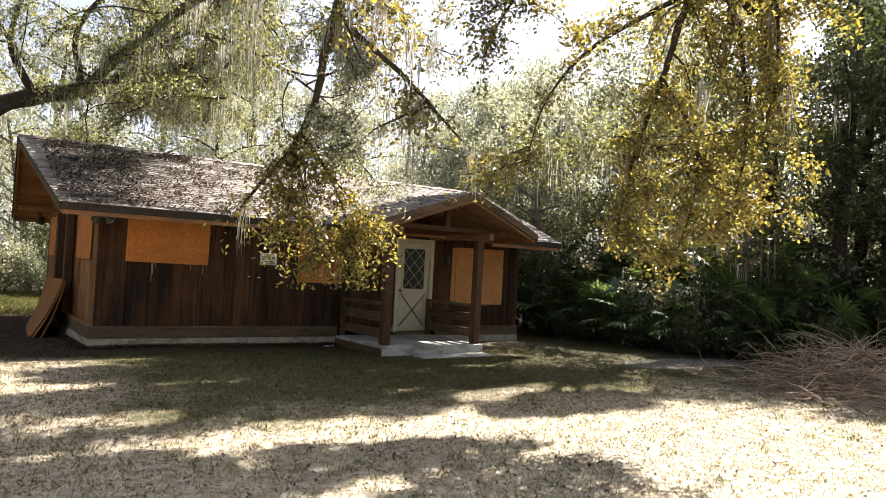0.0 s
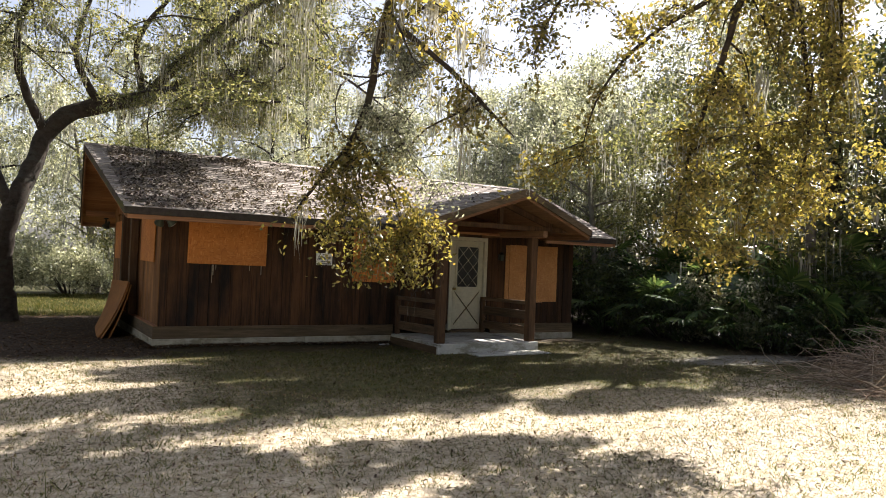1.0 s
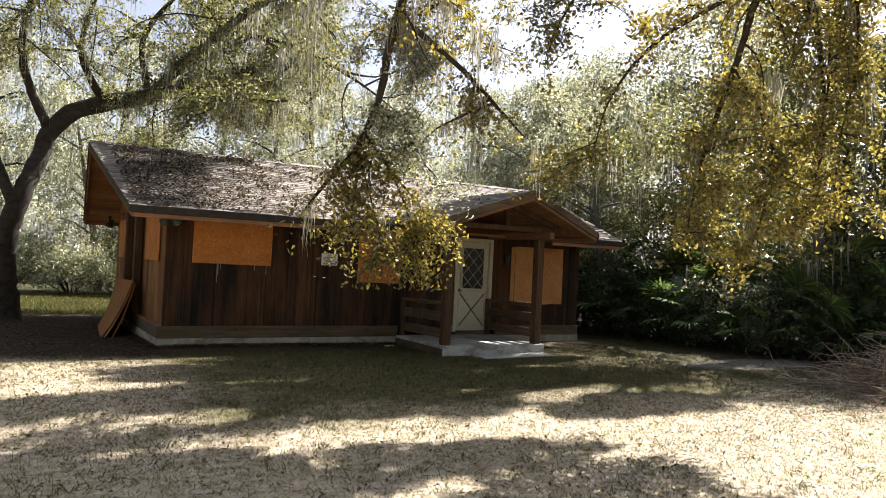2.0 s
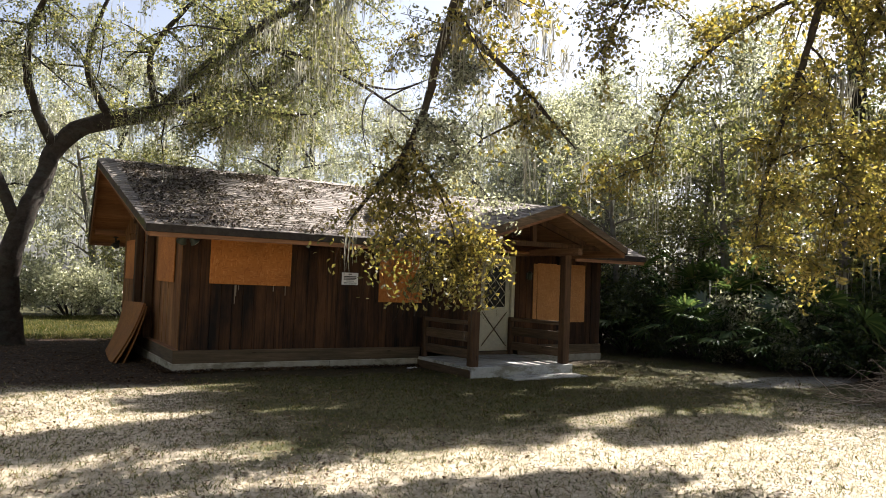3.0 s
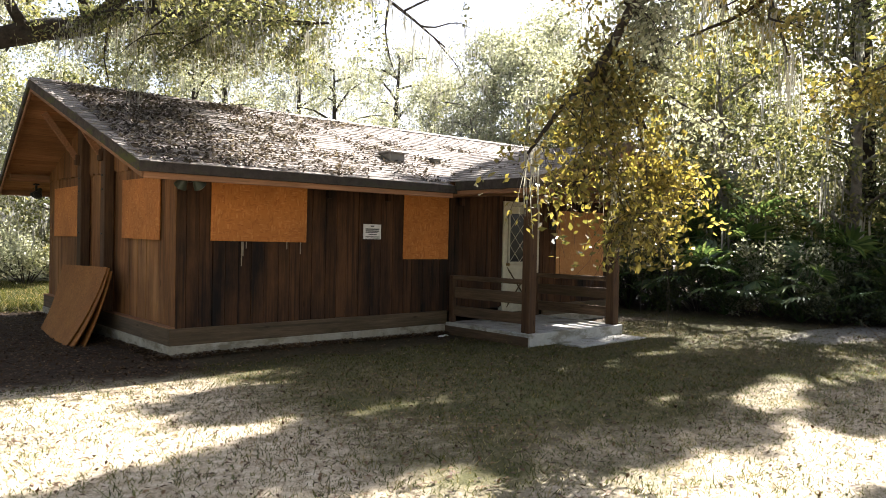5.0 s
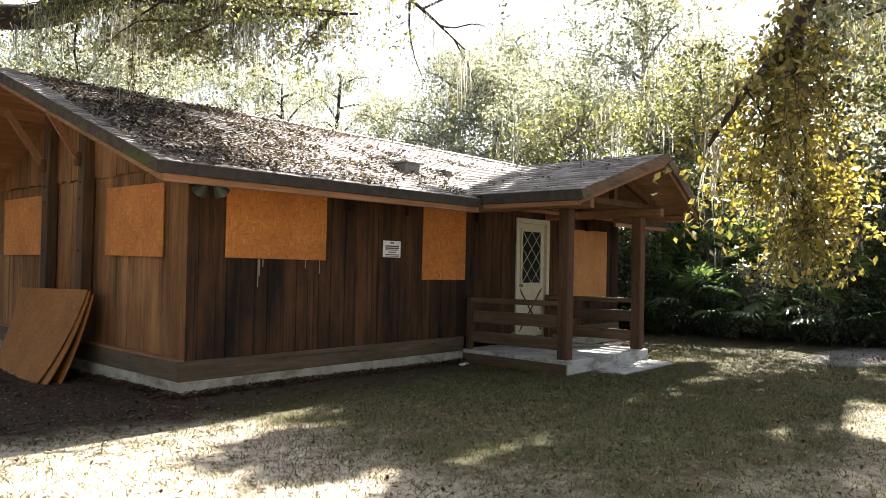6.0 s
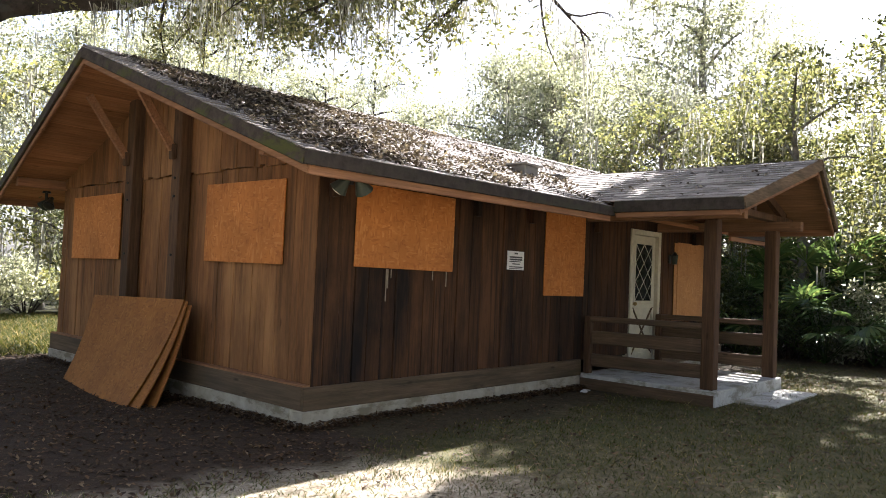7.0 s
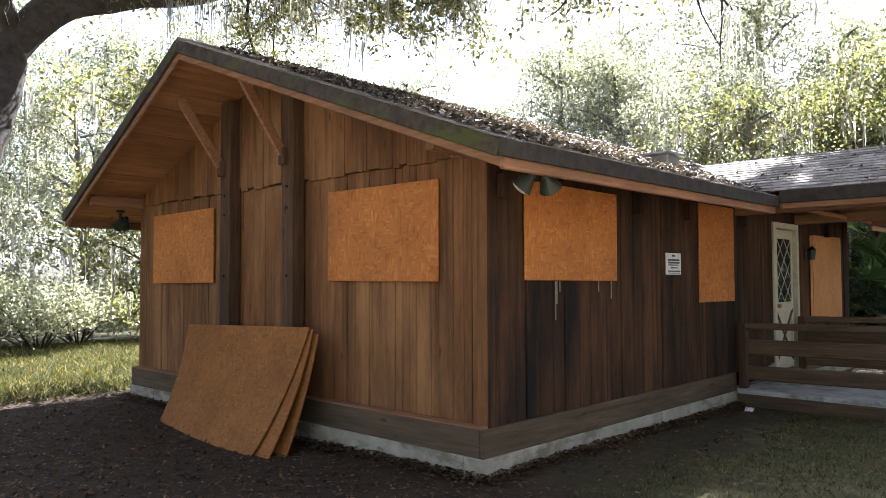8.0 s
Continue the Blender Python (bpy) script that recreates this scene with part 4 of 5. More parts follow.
def plant_all(protos, spots):
    """Copies of the first trees on their spots (kind, x, y, turn, scale)."""
    used = set()
    for k, x, y, turn, s in spots:
        m = pose(x, y, rise(x, y) if abs(x) < 60 else 0, 0, 0, turn)
        ob = protos[k]
        if k in used:
            c = copy_thing(ob, m)
            c.scale = (s, s, s)
        else:
            ob.matrix_basis = m
            ob.scale = (s, s, s)
            used.add(k)


protos = [
    woodland_tree(11, 11, 3.4, 12000, 0.16, M_GLARE_LEAF, M_BARK2, "broadleaf woodland tree with thin grey trunk", 0.3, 90),
    woodland_tree(12, 12, 3.2, 12000, 0.15, M_GLARE_LEAF, M_BARK, "tall woodland tree hung with grey moss", 0.25, 160),
    woodland_tree(13, 9, 3.2, 13000, 0.135, M_GLARE_LEAF, M_BARK2, "pale green woodland tree with airy crown", 0.18, 120),
    woodland_tree(14, 11, 2.8, 13000, 0.155, M_DARKLEAF, M_BARK, "dark evergreen tree at the wood's edge", 0.08),
    woodland_tree(15, 7, 2.6, 7500, 0.14, M_OAK, M_BARK2, "young yellow-green tree at the lawn's edge", 0.2, 60),
]
spots = []
rs = random.Random(5)
# behind the cabin
for i in range(10):
    x = -9 + i * 3.3 + rs.uniform(-0.8, 0.8)
    spots.append((rs.choice((0, 1, 2, 2, 2)), x, 18.5 + rs.uniform(-2.0, 4), rs.uniform(0, 360), rs.uniform(0.75, 1.0)))
for i in range(8):
    x = -14 + i * 5.4
    spots.append((rs.choice((0, 1)), x, 28 + rs.uniform(-2, 3), rs.uniform(0, 360), rs.uniform(0.95, 1.2)))
# the wood beside the cabin
for k, x, y, s in ((0, 16.5, 10.5, 0.9), (2, 14.6, 5.6, 0.85), (4, 15.4, -3.0, 1.1), (3, 16.6, -4.6, 0.9), (4, 18.5, -1.5, 1.0), (0, 20.5, 3.5, 0.9), (1, 21, -5.5, 0.85), (2, 18.5, 8.5, 1.2), (3, 19.5, -8.0, 0.95), (0, 24, -1.0, 1.0), (0, 25, 7, 1.3), (2, 22, 12, 1.35), (3, 22.0, -10.5, 1.0), (3, 17.6, -5.3, 0.8), (3, 18.2, -4.4, 0.9), (3, 17.5, -6.8, 0.8), (2, 20.8, -2.8, 0.8), (4, 16.3, 2.4, 0.9), (2, 18.6, 4.6, 0.85), (0, 15.6, 7.4, 0.8), (2, 20.6, 1.2, 0.85), (2, 14.2, 8.2, 0.7), (4, 0.8, 7.65, 0.7), (4, 14.4, -0.3, 1.0), (4, 13.3, 2.6, 0.85)):
    spots.append((k, x, y, rs.uniform(0, 360), s))
# unseen trees added behind and beside the path, closing the clearing and cutting skylight
for k, x, y, s in ((0, -10.5, -3, 1.0), (1, -11, -8.5, 1.0), (3, -9.5, -13.5, 0.95), (0, -7.5, -19, 1.1), (1, -2.0, -22.5, 1.1), (3, -12.5, 3.5, 1.0), (0, 9.5, -22, 1.0), (1, 14.5, -19.5, 1.0), (3, -15.5, -12, 1.15), (1, -15, -2, 1.2), (0, 19, -15.5, 1.0)):
    spots.append((k, x, y, rs.uniform(0, 360), s))
plant_all(protos, spots)


# undergrowth
def shrub(seed, r, h, leaves, leaf_len, material, label):
    rng = np.random.default_rng(seed)
    blobs, stems = [], []
    for i in range(12):
        a, q = rng.uniform(0, 2 * math.pi), r * math.sqrt(rng.uniform(0, 1))
        z = h * rng.uniform(0.25, 0.9) * (1 - 0.35 * q / r)
        blobs.append((q * math.cos(a), q * math.sin(a), z, r * rng.uniform(0.28, 0.45)))
        stems.append([(0.1 * math.cos(a), 0.1 * math.sin(a), -0.1, 0.025), (q * 0.5 * math.cos(a), q * 0.5 * math.sin(a), z * 0.6, 0.016), (q * math.cos(a), q * math.sin(a), z, 0.006)])
    ob = thing("shrub", (0, 0, 0), label, "shrub", "undergrowth")
    put("stem", limb_mesh("stem", stems, M_BARK, rng, 4, 0.1, 0.5), ob)
    pts = clump_points(rng, blobs, leaves)
    pts = pts[pts[:, 2] > 0.02]
    tagged(put("foliage", leaf_mesh("foliage", rng, pts, leaf_len, leaf_len * 0.5, material), ob), kind="stuff")
    return ob


bushes = [shrub(31, 1.5, 2.2, 6500, 0.11, M_DARKLEAF, "dark dense shrub in the wood's edge"), shrub(32, 1.7, 2.6, 6500, 0.11, M_GLARE_LEAF, "pale green shrub behind the lawn"), shrub(33, 1.3, 1.5, 5000, 0.1, M_DARKLEAF, "low dark thicket shrub")]
bs = []
for i in range(17):
    x = -12 + i * 1.65
    bs.append((1, x + rs.uniform(-0.5, 0.5), 14.0 + rs.uniform(-0.6, 2.6), rs.uniform(0, 360), rs.uniform(0.8, 1.3)))
for k, x, y, s in ((0, 12.6, 1.5, 1.0), (2, 12.9, -0.4, 0.9), (1, 14.6, 0.6, 1.15), (1, 14.0, -2.4, 0.9), (2, 13.4, -3.4, 0.9), (0, 15.3, -4.0, 1.1), (2, 14.3, -5.4, 0.8), (0, 16.8, -6.6, 1.1), (0, 13.2, 3.4, 1.2), (0, 12.4, 6.0, 1.3), (1, 15.5, 4.0, 1.4), (1, 17.4, -2.0, 1.4), (0, 19, -5.8, 1.3), (2, 17.2, -8.2, 0.9), (0, 11.6, 8.8, 1.3), (0, 14.6, 9.8, 1.4), (0, 18.5, 1.5, 1.6)):
    bs.append((k, x, y, rs.uniform(0, 360), s))
plant_all(bushes, bs)


# saw palmettos: fans of blades on long stalks
def fan(rng, size):
    """One fan: stalk and pleated blades; returns blade corners in a local frame with the stalk along +x."""
    vs = []
    k = 17
    for i in range(k):
        a = radians(-105 + 210 * i / (k - 1)) + rng.normal() * 0.03
        ln = size * (1 - 0.22 * abs(i - (k - 1) / 2) / ((k - 1) / 2)) * rng.uniform(0.9, 1.05)
        d = np.array([math.cos(a), math.sin(a), 0])
        s = np.array([-math.sin(a), math.cos(a), 0])
        w = size * 0.055
        mid, tip = d * ln * 0.55 + np.array([0, 0, 0.03 * size]), d * ln + np.array([0, 0, -0.12 * size * rng.uniform(0.3, 1.4)])
        vs += [np.zeros(3), mid - s * w + np.array([0, 0, 0.02]), tip, mid + s * w]
    return np.array(vs)


def palmetto(seed, fans, size, label):
    rng = np.random.default_rng(seed)
    ob = thing("palmetto", (0, 0, 0), label, "palmetto", "palmettos at the wood's edge")
    stalks = []
    for i in range(fans):
        az, el = i * 2.4 + rng.uniform(-0.4, 0.4), radians(rng.uniform(18, 78))
        reach = size * rng.uniform(0.7, 1.15)
        tip = np.array([math.cos(az) * math.cos(el), math.sin(az) * math.cos(el), math.sin(el)]) * reach + np.array([0, 0, 0.15])
        stalks.append([(0, 0, 0.0, 0.012), (*(tip * 0.55 + np.array([0, 0, 0.06])), 0.009), (*tip, 0.006)])
        m = np.array((Matrix.Rotation(az, 3, "Z") @ Matrix.Rotation(-(el * 0.75 - 0.35), 3, "Y") @ Matrix.Rotation(rng.normal() * 0.5, 3, "X")))
        v = fan(rng, size * rng.uniform(0.38, 0.5)) @ m.T + tip
        leaf = put("leaf_fan", np_mesh("leaf_fan", v, np.arange(len(v)).reshape(-1, 4), M_PALM), ob)
        put("stalk", limb_mesh("stalk", stalks[-1:], M_PALM, rng, 4, 0.05, 0.4), leaf)
    return ob


palms = [palmetto(51, 16, 1.5, "green saw palmetto with fan leaves"), palmetto(52, 13, 1.25, "dark green fan-leaved saw palmetto"), palmetto(53, 9, 0.75, "small bright saw palmetto on the lawn's edge")]
ps = [(2, 11.8, 0.9, 20, 1.0), (2, 12.3, 0.2, 120, 0.85)]
for k, x, y, s in ((0, 12.6, -1.2, 1.0), (1, 13.2, -2.0, 1.05), (0, 13.6, -0.9, 1.3), (1, 12.7, -2.9, 0.9), (0, 14.1, -3.2, 1.2), (1, 13.6, -4.4, 1.0), (0, 14.8, -4.9, 1.1), (1, 13.0, 0.8, 1.3), (0, 14.0, 1.0, 1.5), (1, 15.0, -1.6, 1.5), (0, 15.6, -3.2, 1.4), (1, 15.4, -6.0, 1.1), (0, 12.9, 2.2, 1.3), (1, 16.4, -5.2, 1.3), (0, 15.2, 0.2, 1.7), (1, 12.2, 3.6, 1.1), (0, 16.5, -0.6, 1.8), (1, 14.4, 2.6, 1.6)):
    ps.append((k, x, y, rs.uniform(0, 360), s))
plant_all(palms, ps)

# the big oak beside the gable
oak = thing("oak_tree", (-2.34, 5.7, 0), "old live oak with leaning trunk hung with moss", "tree")


def under(ob, name, me, label="", stuff=False):
    me.transform(Matrix.Translation(-ob.location))
    o = put(name, me, ob, label)
    return tagged(o, kind="stuff") if stuff else o


trunk = [(-2.34, 5.7, -0.3, 0.44), (-2.36, 5.7, 0.4, 0.3), (-2.43, 5.6, 1.3, 0.26), (-2.38, 5.45, 2.0, 0.24), (-2.13, 5.45, 2.95, 0.22), (-1.8, 5.8, 3.85, 0.2), (-1.66, 6.0, 4.4, 0.2), (-1.2, 6.0, 4.98, 0.21)]
main = [(-1.67, 6.0, 4.4, 0.19), (-1.2, 6.0, 4.98, 0.21), (-0.4, 5.8, 5.34, 0.2), (0.5, 5.5, 5.56, 0.19), (1.4, 5.2, 5.98, 0.165), (2.75, 5.0, 6.45, 0.14), (3.7, 4.8, 7.25, 0.1), (4.5, 4.6, 8.3, 0.08), (5.2, 4.2, 9.4, 0.04)]
toward = [(0.5, 5.4, 5.58, 0.14), (0.9, 3.6, 6.1, 0.12), (1.2, 1.6, 6.4, 0.1), (1.5, -0.8, 6.5, 0.07), (1.7, -3.0, 6.2, 0.04)]
left = [(-2.25, 5.45, 2.5, 0.14), (-3.1, 5.6, 4.4, 0.11), (-4.4, 6.0, 6.4, 0.1), (-5.4, 6.4, 8.0, 0.05)]
up1 = [(-0.5, 5.8, 5.35, 0.11), (-1.0, 5.6, 6.1, 0.08), (-1.05, 5.6, 6.9, 0.065), (-0.7, 5.6, 8.2, 0.04)]
up3 = [(-1.66, 6.0, 4.5, 0.12), (-2.3, 5.4, 6.0, 0.09), (-2.1, 4.4, 7.4, 0.06), (-1.2, 3.4, 8.6, 0.03)]
up4 = [(0.5, 5.5, 5.56, 0.1), (0.2, 5.0, 6.8, 0.07), (0.7, 4.2, 7.7, 0.05), (1.2, 3.2, 8.3, 0.03)]
up2 = [(1.4, 5, 5.95, 0.1), (1.9, 4.6, 7.0, 0.08), (2.2, 3.6, 8.2, 0.05), (2.6, 2.6, 9.0, 0.03)]
low1 = [(-0.1, 5.1, 5.2, 0.08), (0.4, 4.2, 5.5, 0.06), (0.9, 2.6, 5.3, 0.05), (1.6, 0.8, 4.9, 0.03), (2.0, -0.6, 4.7, 0.015)]
low2 = [(1.2, 1.6, 6.4, 0.06), (2.4, 0.8, 6.2, 0.045), (3.6, 0.2, 5.6, 0.03), (4.6, -0.2, 4.9, 0.012)]
low3 = [(3.7, 4.8, 7.25, 0.08), (4.2, 3.0, 7.64, 0.06), (3.24, 2.6, 6.4, 0.04), (2.4, 2.4, 5.45, 0.02), (2.0, 2.2, 5.0, 0.008)]
back1 = [(1.4, 5, 5.95, 0.08), (2.4, 6.2, 6.4, 0.06), (3.8, 7.4, 6.8, 0.03)]
under(oak, "trunk", limb_mesh("trunk", [trunk], M_BARK, R, 14, 0.05, 0.15), "dark rough leaning trunk")
for path in (main, toward, left, up1, up3, up4, up2, low1, low2, low3, back1):
    under(oak, "limb", limb_mesh("limb", [path], M_BARK, R, 10, 0.07, 0.18))
minor = side_branches(R, [main[4:], toward[1:], left[1:], up1[1:], up3[1:], up4[1:], up2, low1, low2, low3, back1], 3.3, 2.2, 0.03)
under(oak, "branchwork", limb_mesh("branchwork", minor, M_BARK, R, 5, 0.1, 0.2), "", True)
v, f, lc = sprays(R, minor + [low1[2:], low2[1:], low3[1:], up1[2:], up2[2:]], 11, 0.75, 0.4, 0.022, 0.004, 0.15)
under(oak, "branchwork", np_mesh("branchwork", v, f, M_BARK), "", True)
lc = lc[~((lc[:, 0] > 3.2) & (lc[:, 0] < 6.2) & (lc[:, 1] > -1.4) & (lc[:, 1] < 0.6) & (lc[:, 2] < 6.6))]
under(oak, "crown", leaf_mesh("crown", R, lc, 0.085, 0.04, M_OAK), "small olive green oak leaves", True)
an = []
for path in (main[3:], toward[1:], low1, low2, low3, back1):
    p = smooth_path(path, 0.1)[:, :3]
    an.append(p[R.integers(0, len(p), int(len(p) * 0.8))] + np.array([0, 0, -0.06]))
an = np.concatenate(an + [lc[R.integers(0, len(lc), 300)]])
v, f = moss_arrays(R, an, 0.95, 7, 0.07, 0.0065)
under(oak, "hanging_moss", np_mesh("hanging_moss", v, f, M_MOSS), "long grey hanging moss", True)

# the second oak, whose limbs reach over the lawn from behind
oak2 = thing("oak_tree", (3.0, -19.5, 0), "live oak with drooping yellow-green branches over the lawn", "tree")
trunk2 = [(3.0, -19.5, -0.3, 0.55), (3.0, -19.4, 1.0, 0.4), (2.8, -19.0, 3.2, 0.34), (2.5, -18.2, 5.2, 0.28)]
a1 = [(2.5, -18.2, 5.2, 0.22), (1.8, -14.5, 7.0, 0.16), (1.2, -10.5, 6.8, 0.11), (0.95, -8.0, 5.2, 0.07), (0.95, -7.15, 4.3, 0.05), (1.15, -6.4, 3.62, 0.042), (1.02, -6.15, 3.1, 0.036), (0.8, -5.95, 2.75, 0.026), (0.55, -5.8, 2.35, 0.012)]
a2 = [(0.95, -7.1, 4.25, 0.035), (1.5, -6.4, 4.35, 0.045), (2.1, -5.6, 4.22, 0.04)]
a3 = [(0.97, -7.2, 4.4, 0.04), (2.0, -6.9, 4.05, 0.03), (2.6, -6.8, 3.7, 0.022), (3.1, -6.7, 3.42, 0.01)]
a4 = [(1.08, -6.2, 3.3, 0.022), (1.5, -6.1, 2.9, 0.018), (2.0, -6.05, 2.45, 0.012), (2.5, -6.0, 1.95, 0.006)]
a6 = [(1.5, -6.1, 2.9, 0.014), (1.8, -6.05, 2.4, 0.01), (2.0, -6.0, 1.75, 0.004)]
a7 = [(1.02, -6.15, 3.05, 0.012), (1.1, -6.0, 2.6, 0.009), (1.05, -5.95, 2.0, 0.004)]
a5 = [(1.02, -6.15, 3.1, 0.014), (1.25, -6.1, 2.55, 0.01), (1.5, -6.05, 1.85, 0.005)]
b1 = [(2.5, -18.2, 5.2, 0.2), (4.2, -14, 7.4, 0.14), (5.0, -11.0, 7.2, 0.1), (4.95, -9.4, 6.2, 0.07), (4.75, -8.9, 5.2, 0.05), (4.65, -8.6, 4.2, 0.035), (4.4, -8.4, 3.1, 0.02), (4.2, -8.4, 2.2, 0.008)]
b2_ = [(4.85, -9.1, 5.6, 0.04), (5.3, -9.2, 4.6, 0.03), (5.5, -9.2, 3.4, 0.018), (5.3, -9.1, 2.4, 0.006)]
b3 = [(4.75, -8.9, 5.2, 0.035), (4.1, -8.0, 4.6, 0.025), (3.7, -7.6, 3.9, 0.014), (3.6, -7.4, 3.1, 0.006)]
b4 = [(4.9, -9.3, 6.0, 0.04), (3.9, -8.3, 5.9, 0.03), (3.2, -7.7, 5.2, 0.02), (2.9, -7.3, 4.4, 0.008)]
b5 = [(4.65, -8.6, 4.2, 0.02), (5.1, -8.8, 3.4, 0.014), (5.0, -8.8, 2.5, 0.008), (4.7, -8.7, 1.75, 0.004)]
b6 = [(4.95, -9.4, 6.2, 0.04), (5.4, -9.5, 5.4, 0.03), (5.6, -9.5, 4.4, 0.016), (5.5, -9.4, 3.4, 0.006)]
over1 = [(1.8, -14.5, 7.0, 0.1), (-0.4, -11, 7.0, 0.07), (-1.2, -8, 6.6, 0.045), (-1.4, -5.5, 5.9, 0.02)]
over2 = [(1.2, -10.5, 6.8, 0.08), (2.4, -8.2, 7.2, 0.05), (3.2, -5.5, 6.8, 0.03), (3.4, -3.5, 6.2, 0.012)]
over3 = [(5.0, -11.0, 7.2, 0.08), (6.0, -9.2, 7.5, 0.06), (6.8, -7.4, 7.3, 0.04), (7.2, -6.0, 6.9, 0.015)]
under(oak2, "trunk", limb_mesh("trunk", [trunk2], M_BARK, R, 14, 0.05, 0.2))
for path in (a1, a2, a3, a4, a5, a6, a7, b1, b2_, b3, b4, b5, b6, over1, over2, over3):
    under(oak2, "limb", limb_mesh("limb", [path], M_BARK, R, 8, 0.09, 0.09))
minor_a = side_branches(R, [a4, a5, a6, a7, a1[6:]], 3.6, 0.6, 0.008, -0.5)
v1, f1, l1 = sprays(R, minor_a + [a4, a5, a6, a7, a1[6:]], 17, 0.42, 0.95, 0.02, 0.004)
l1 = l1[l1[:, 2] > 1.42]
l1 = l1[np.random.default_rng(8).random(len(l1)) < 0.88]
minor_b = side_branches(R, [b1[3:], b2_, b5, b6], 4.4, 1.15, 0.016, -0.1) + side_branches(R, [b3, b4], 1.6, 0.9, 0.014, -0.1)
minor_b = [q for q in minor_b if min(w[2] for w in q) > 1.5]
minor_o = side_branches(R, [over1[1:], over2[1:], a1[3:6], a3], 1.5, 1.6, 0.02, -0.05)
under(oak2, "branchwork", limb_mesh("branchwork", minor_a + minor_b + minor_o, M_BARK, R, 5, 0.1, 0.15), "", True)
v2, f2, l2 = sprays(R, minor_b + [b2_[1:], b3[1:], b4[1:], b5, b6[1:], b1[5:]], 20, 0.42, 0.6, 0.02, 0.004, 0.1)
l2 = l2[l2[:, 2] > 1.45]
# leaf masses added above the view to cast shade on the near lawn
shade_tops = []
for bx, by, ba, bb in ((5.5, -6.25, 1.6, 0.62), (7.3, -6.5, 1.4, 0.55), (8.8, -6.6, 1.0, 0.42), (4.0, -6.0, 1.3, 0.75)):
    for _ in range(int(60 * ba * bb)):
        a, q = R.uniform(0, 2 * math.pi), math.sqrt(R.uniform(0, 1))
        shade_tops.append((bx + ba * q * math.cos(a), by + bb * q * math.sin(a), 7.2 + R.uniform(-0.3, 0.4), R.uniform(0.2, 0.36)))
shade_limb = [(5.0, -11.0, 7.2, 0.06), (6.0, -8.8, 7.3, 0.045), (7.6, -7.0, 7.3, 0.03), (8.9, -7.1, 7.3, 0.012)]
under(oak2, "limb", limb_mesh("limb", [shade_limb], M_BARK, R, 7, 0.09, 0.12))
l4 = clump_points(R, shade_tops, 52000, 0.1)
v3, f3, l3 = sprays(R, minor_o + [a3[1:]], 14, 0.42, 0.5, 0.022, 0.004, 0.1)
k1, k2 = len(v1), len(v2)
under(oak2, "branchwork", np_mesh("branchwork", np.concatenate([v1, v2, v3]), np.concatenate([f1, f2 + k1, f3 + k1 + k2]), M_BARK), "", True)
under(oak2, "crown", leaf_mesh("crown", R, np.concatenate([l1, l2, l3]), 0.074, 0.038, M_NEAR), "sunlit yellow-green oak leaves", True)
under(oak2, "crown", leaf_mesh("crown", R, l4, 0.1, 0.055, M_NEAR), "dense upper oak leaves added out of view to shade the lawn", True)
an = np.concatenate([np.array([[1.45, -6.03, 2.35], [1.42, -6.0, 2.3], [1.48, -6.05, 2.2], [5.9, -9.8, 5.4], [3.3, -6.7, 3.3], [0.6, -5.8, 2.4]]), l2[R.integers(0, len(l2), 16)] + np.array([0, 0, 0.5]), l3[R.integers(0, len(l3), 50)]])
v, f = moss_arrays(R, an, 0.6, 16, 0.035, 0.006)
under(oak2, "hanging_moss", np_mesh("hanging_moss", v, f, M_MOSS), "pale hanging moss", True)
# twigs along the bough that hangs before the cabin, leaf colour paled as if sunlit
R3 = np.random.default_rng(77)
a8 = [(1.1, -6.3, 3.55, 0.02), (1.5, -6.25, 3.45, 0.014), (1.9, -6.15, 3.1, 0.008), (2.15, -6.1, 2.7, 0.004)]
under(oak2, "limb", limb_mesh("limb", [a8], M_BARK, R3, 6, 0.09, 0.12))
minor_c = side_branches(R3, [a2, a8, a8], 4.5, 0.7, 0.01, 0.0, 0.1)
under(oak2, "branchwork", limb_mesh("branchwork", minor_c, M_BARK, R3, 5, 0.1, 0.15), "", True)
v, f, l6 = sprays(R3, minor_c, 22, 0.36, 0.7, 0.022, 0.0035)
under(oak2, "branchwork", np_mesh("branchwork", v, f, M_BARK), "", True)
under(oak2, "crown", leaf_mesh("crown", R3, l6, 0.06, 0.03, M_GLARE_LEAF), "oak leaves paled to grey-green for a sunlit look", True)
# thin upper boughs in front of the open sky
R2 = np.random.default_rng(41)
over5 = [(2.4, -8.2, 7.2, 0.04), (2.6, -6.4, 5.7, 0.03), (2.4, -5.2, 5.3, 0.02), (1.9, -4.3, 5.1, 0.006)]
over6 = [(2.1, -5.6, 4.22, 0.03), (3.0, -4.9, 4.9, 0.022), (4.0, -4.3, 5.35, 0.014), (5.0, -4.0, 5.4, 0.005)]
for path in (over5, over6):
    under(oak2, "limb", limb_mesh("limb", [path], M_BARK, R2, 6, 0.09, 0.12))
minor_t = side_branches(R2, [over5[1:], over6], 3.0, 0.9, 0.012, 0.05)
under(oak2, "branchwork", limb_mesh("branchwork", minor_t, M_BARK, R2, 5, 0.1, 0.15), "", True)
v, f, l5 = sprays(R2, minor_t + [over5[1:], over6], 12, 0.42, 0.5, 0.024, 0.004, 0.1)
under(oak2, "branchwork", np_mesh("branchwork", v, f, M_BARK), "", True)
under(oak2, "crown", leaf_mesh("crown", R2, l5, 0.07, 0.034, M_NEAR), "sparse upper oak leaves", True)
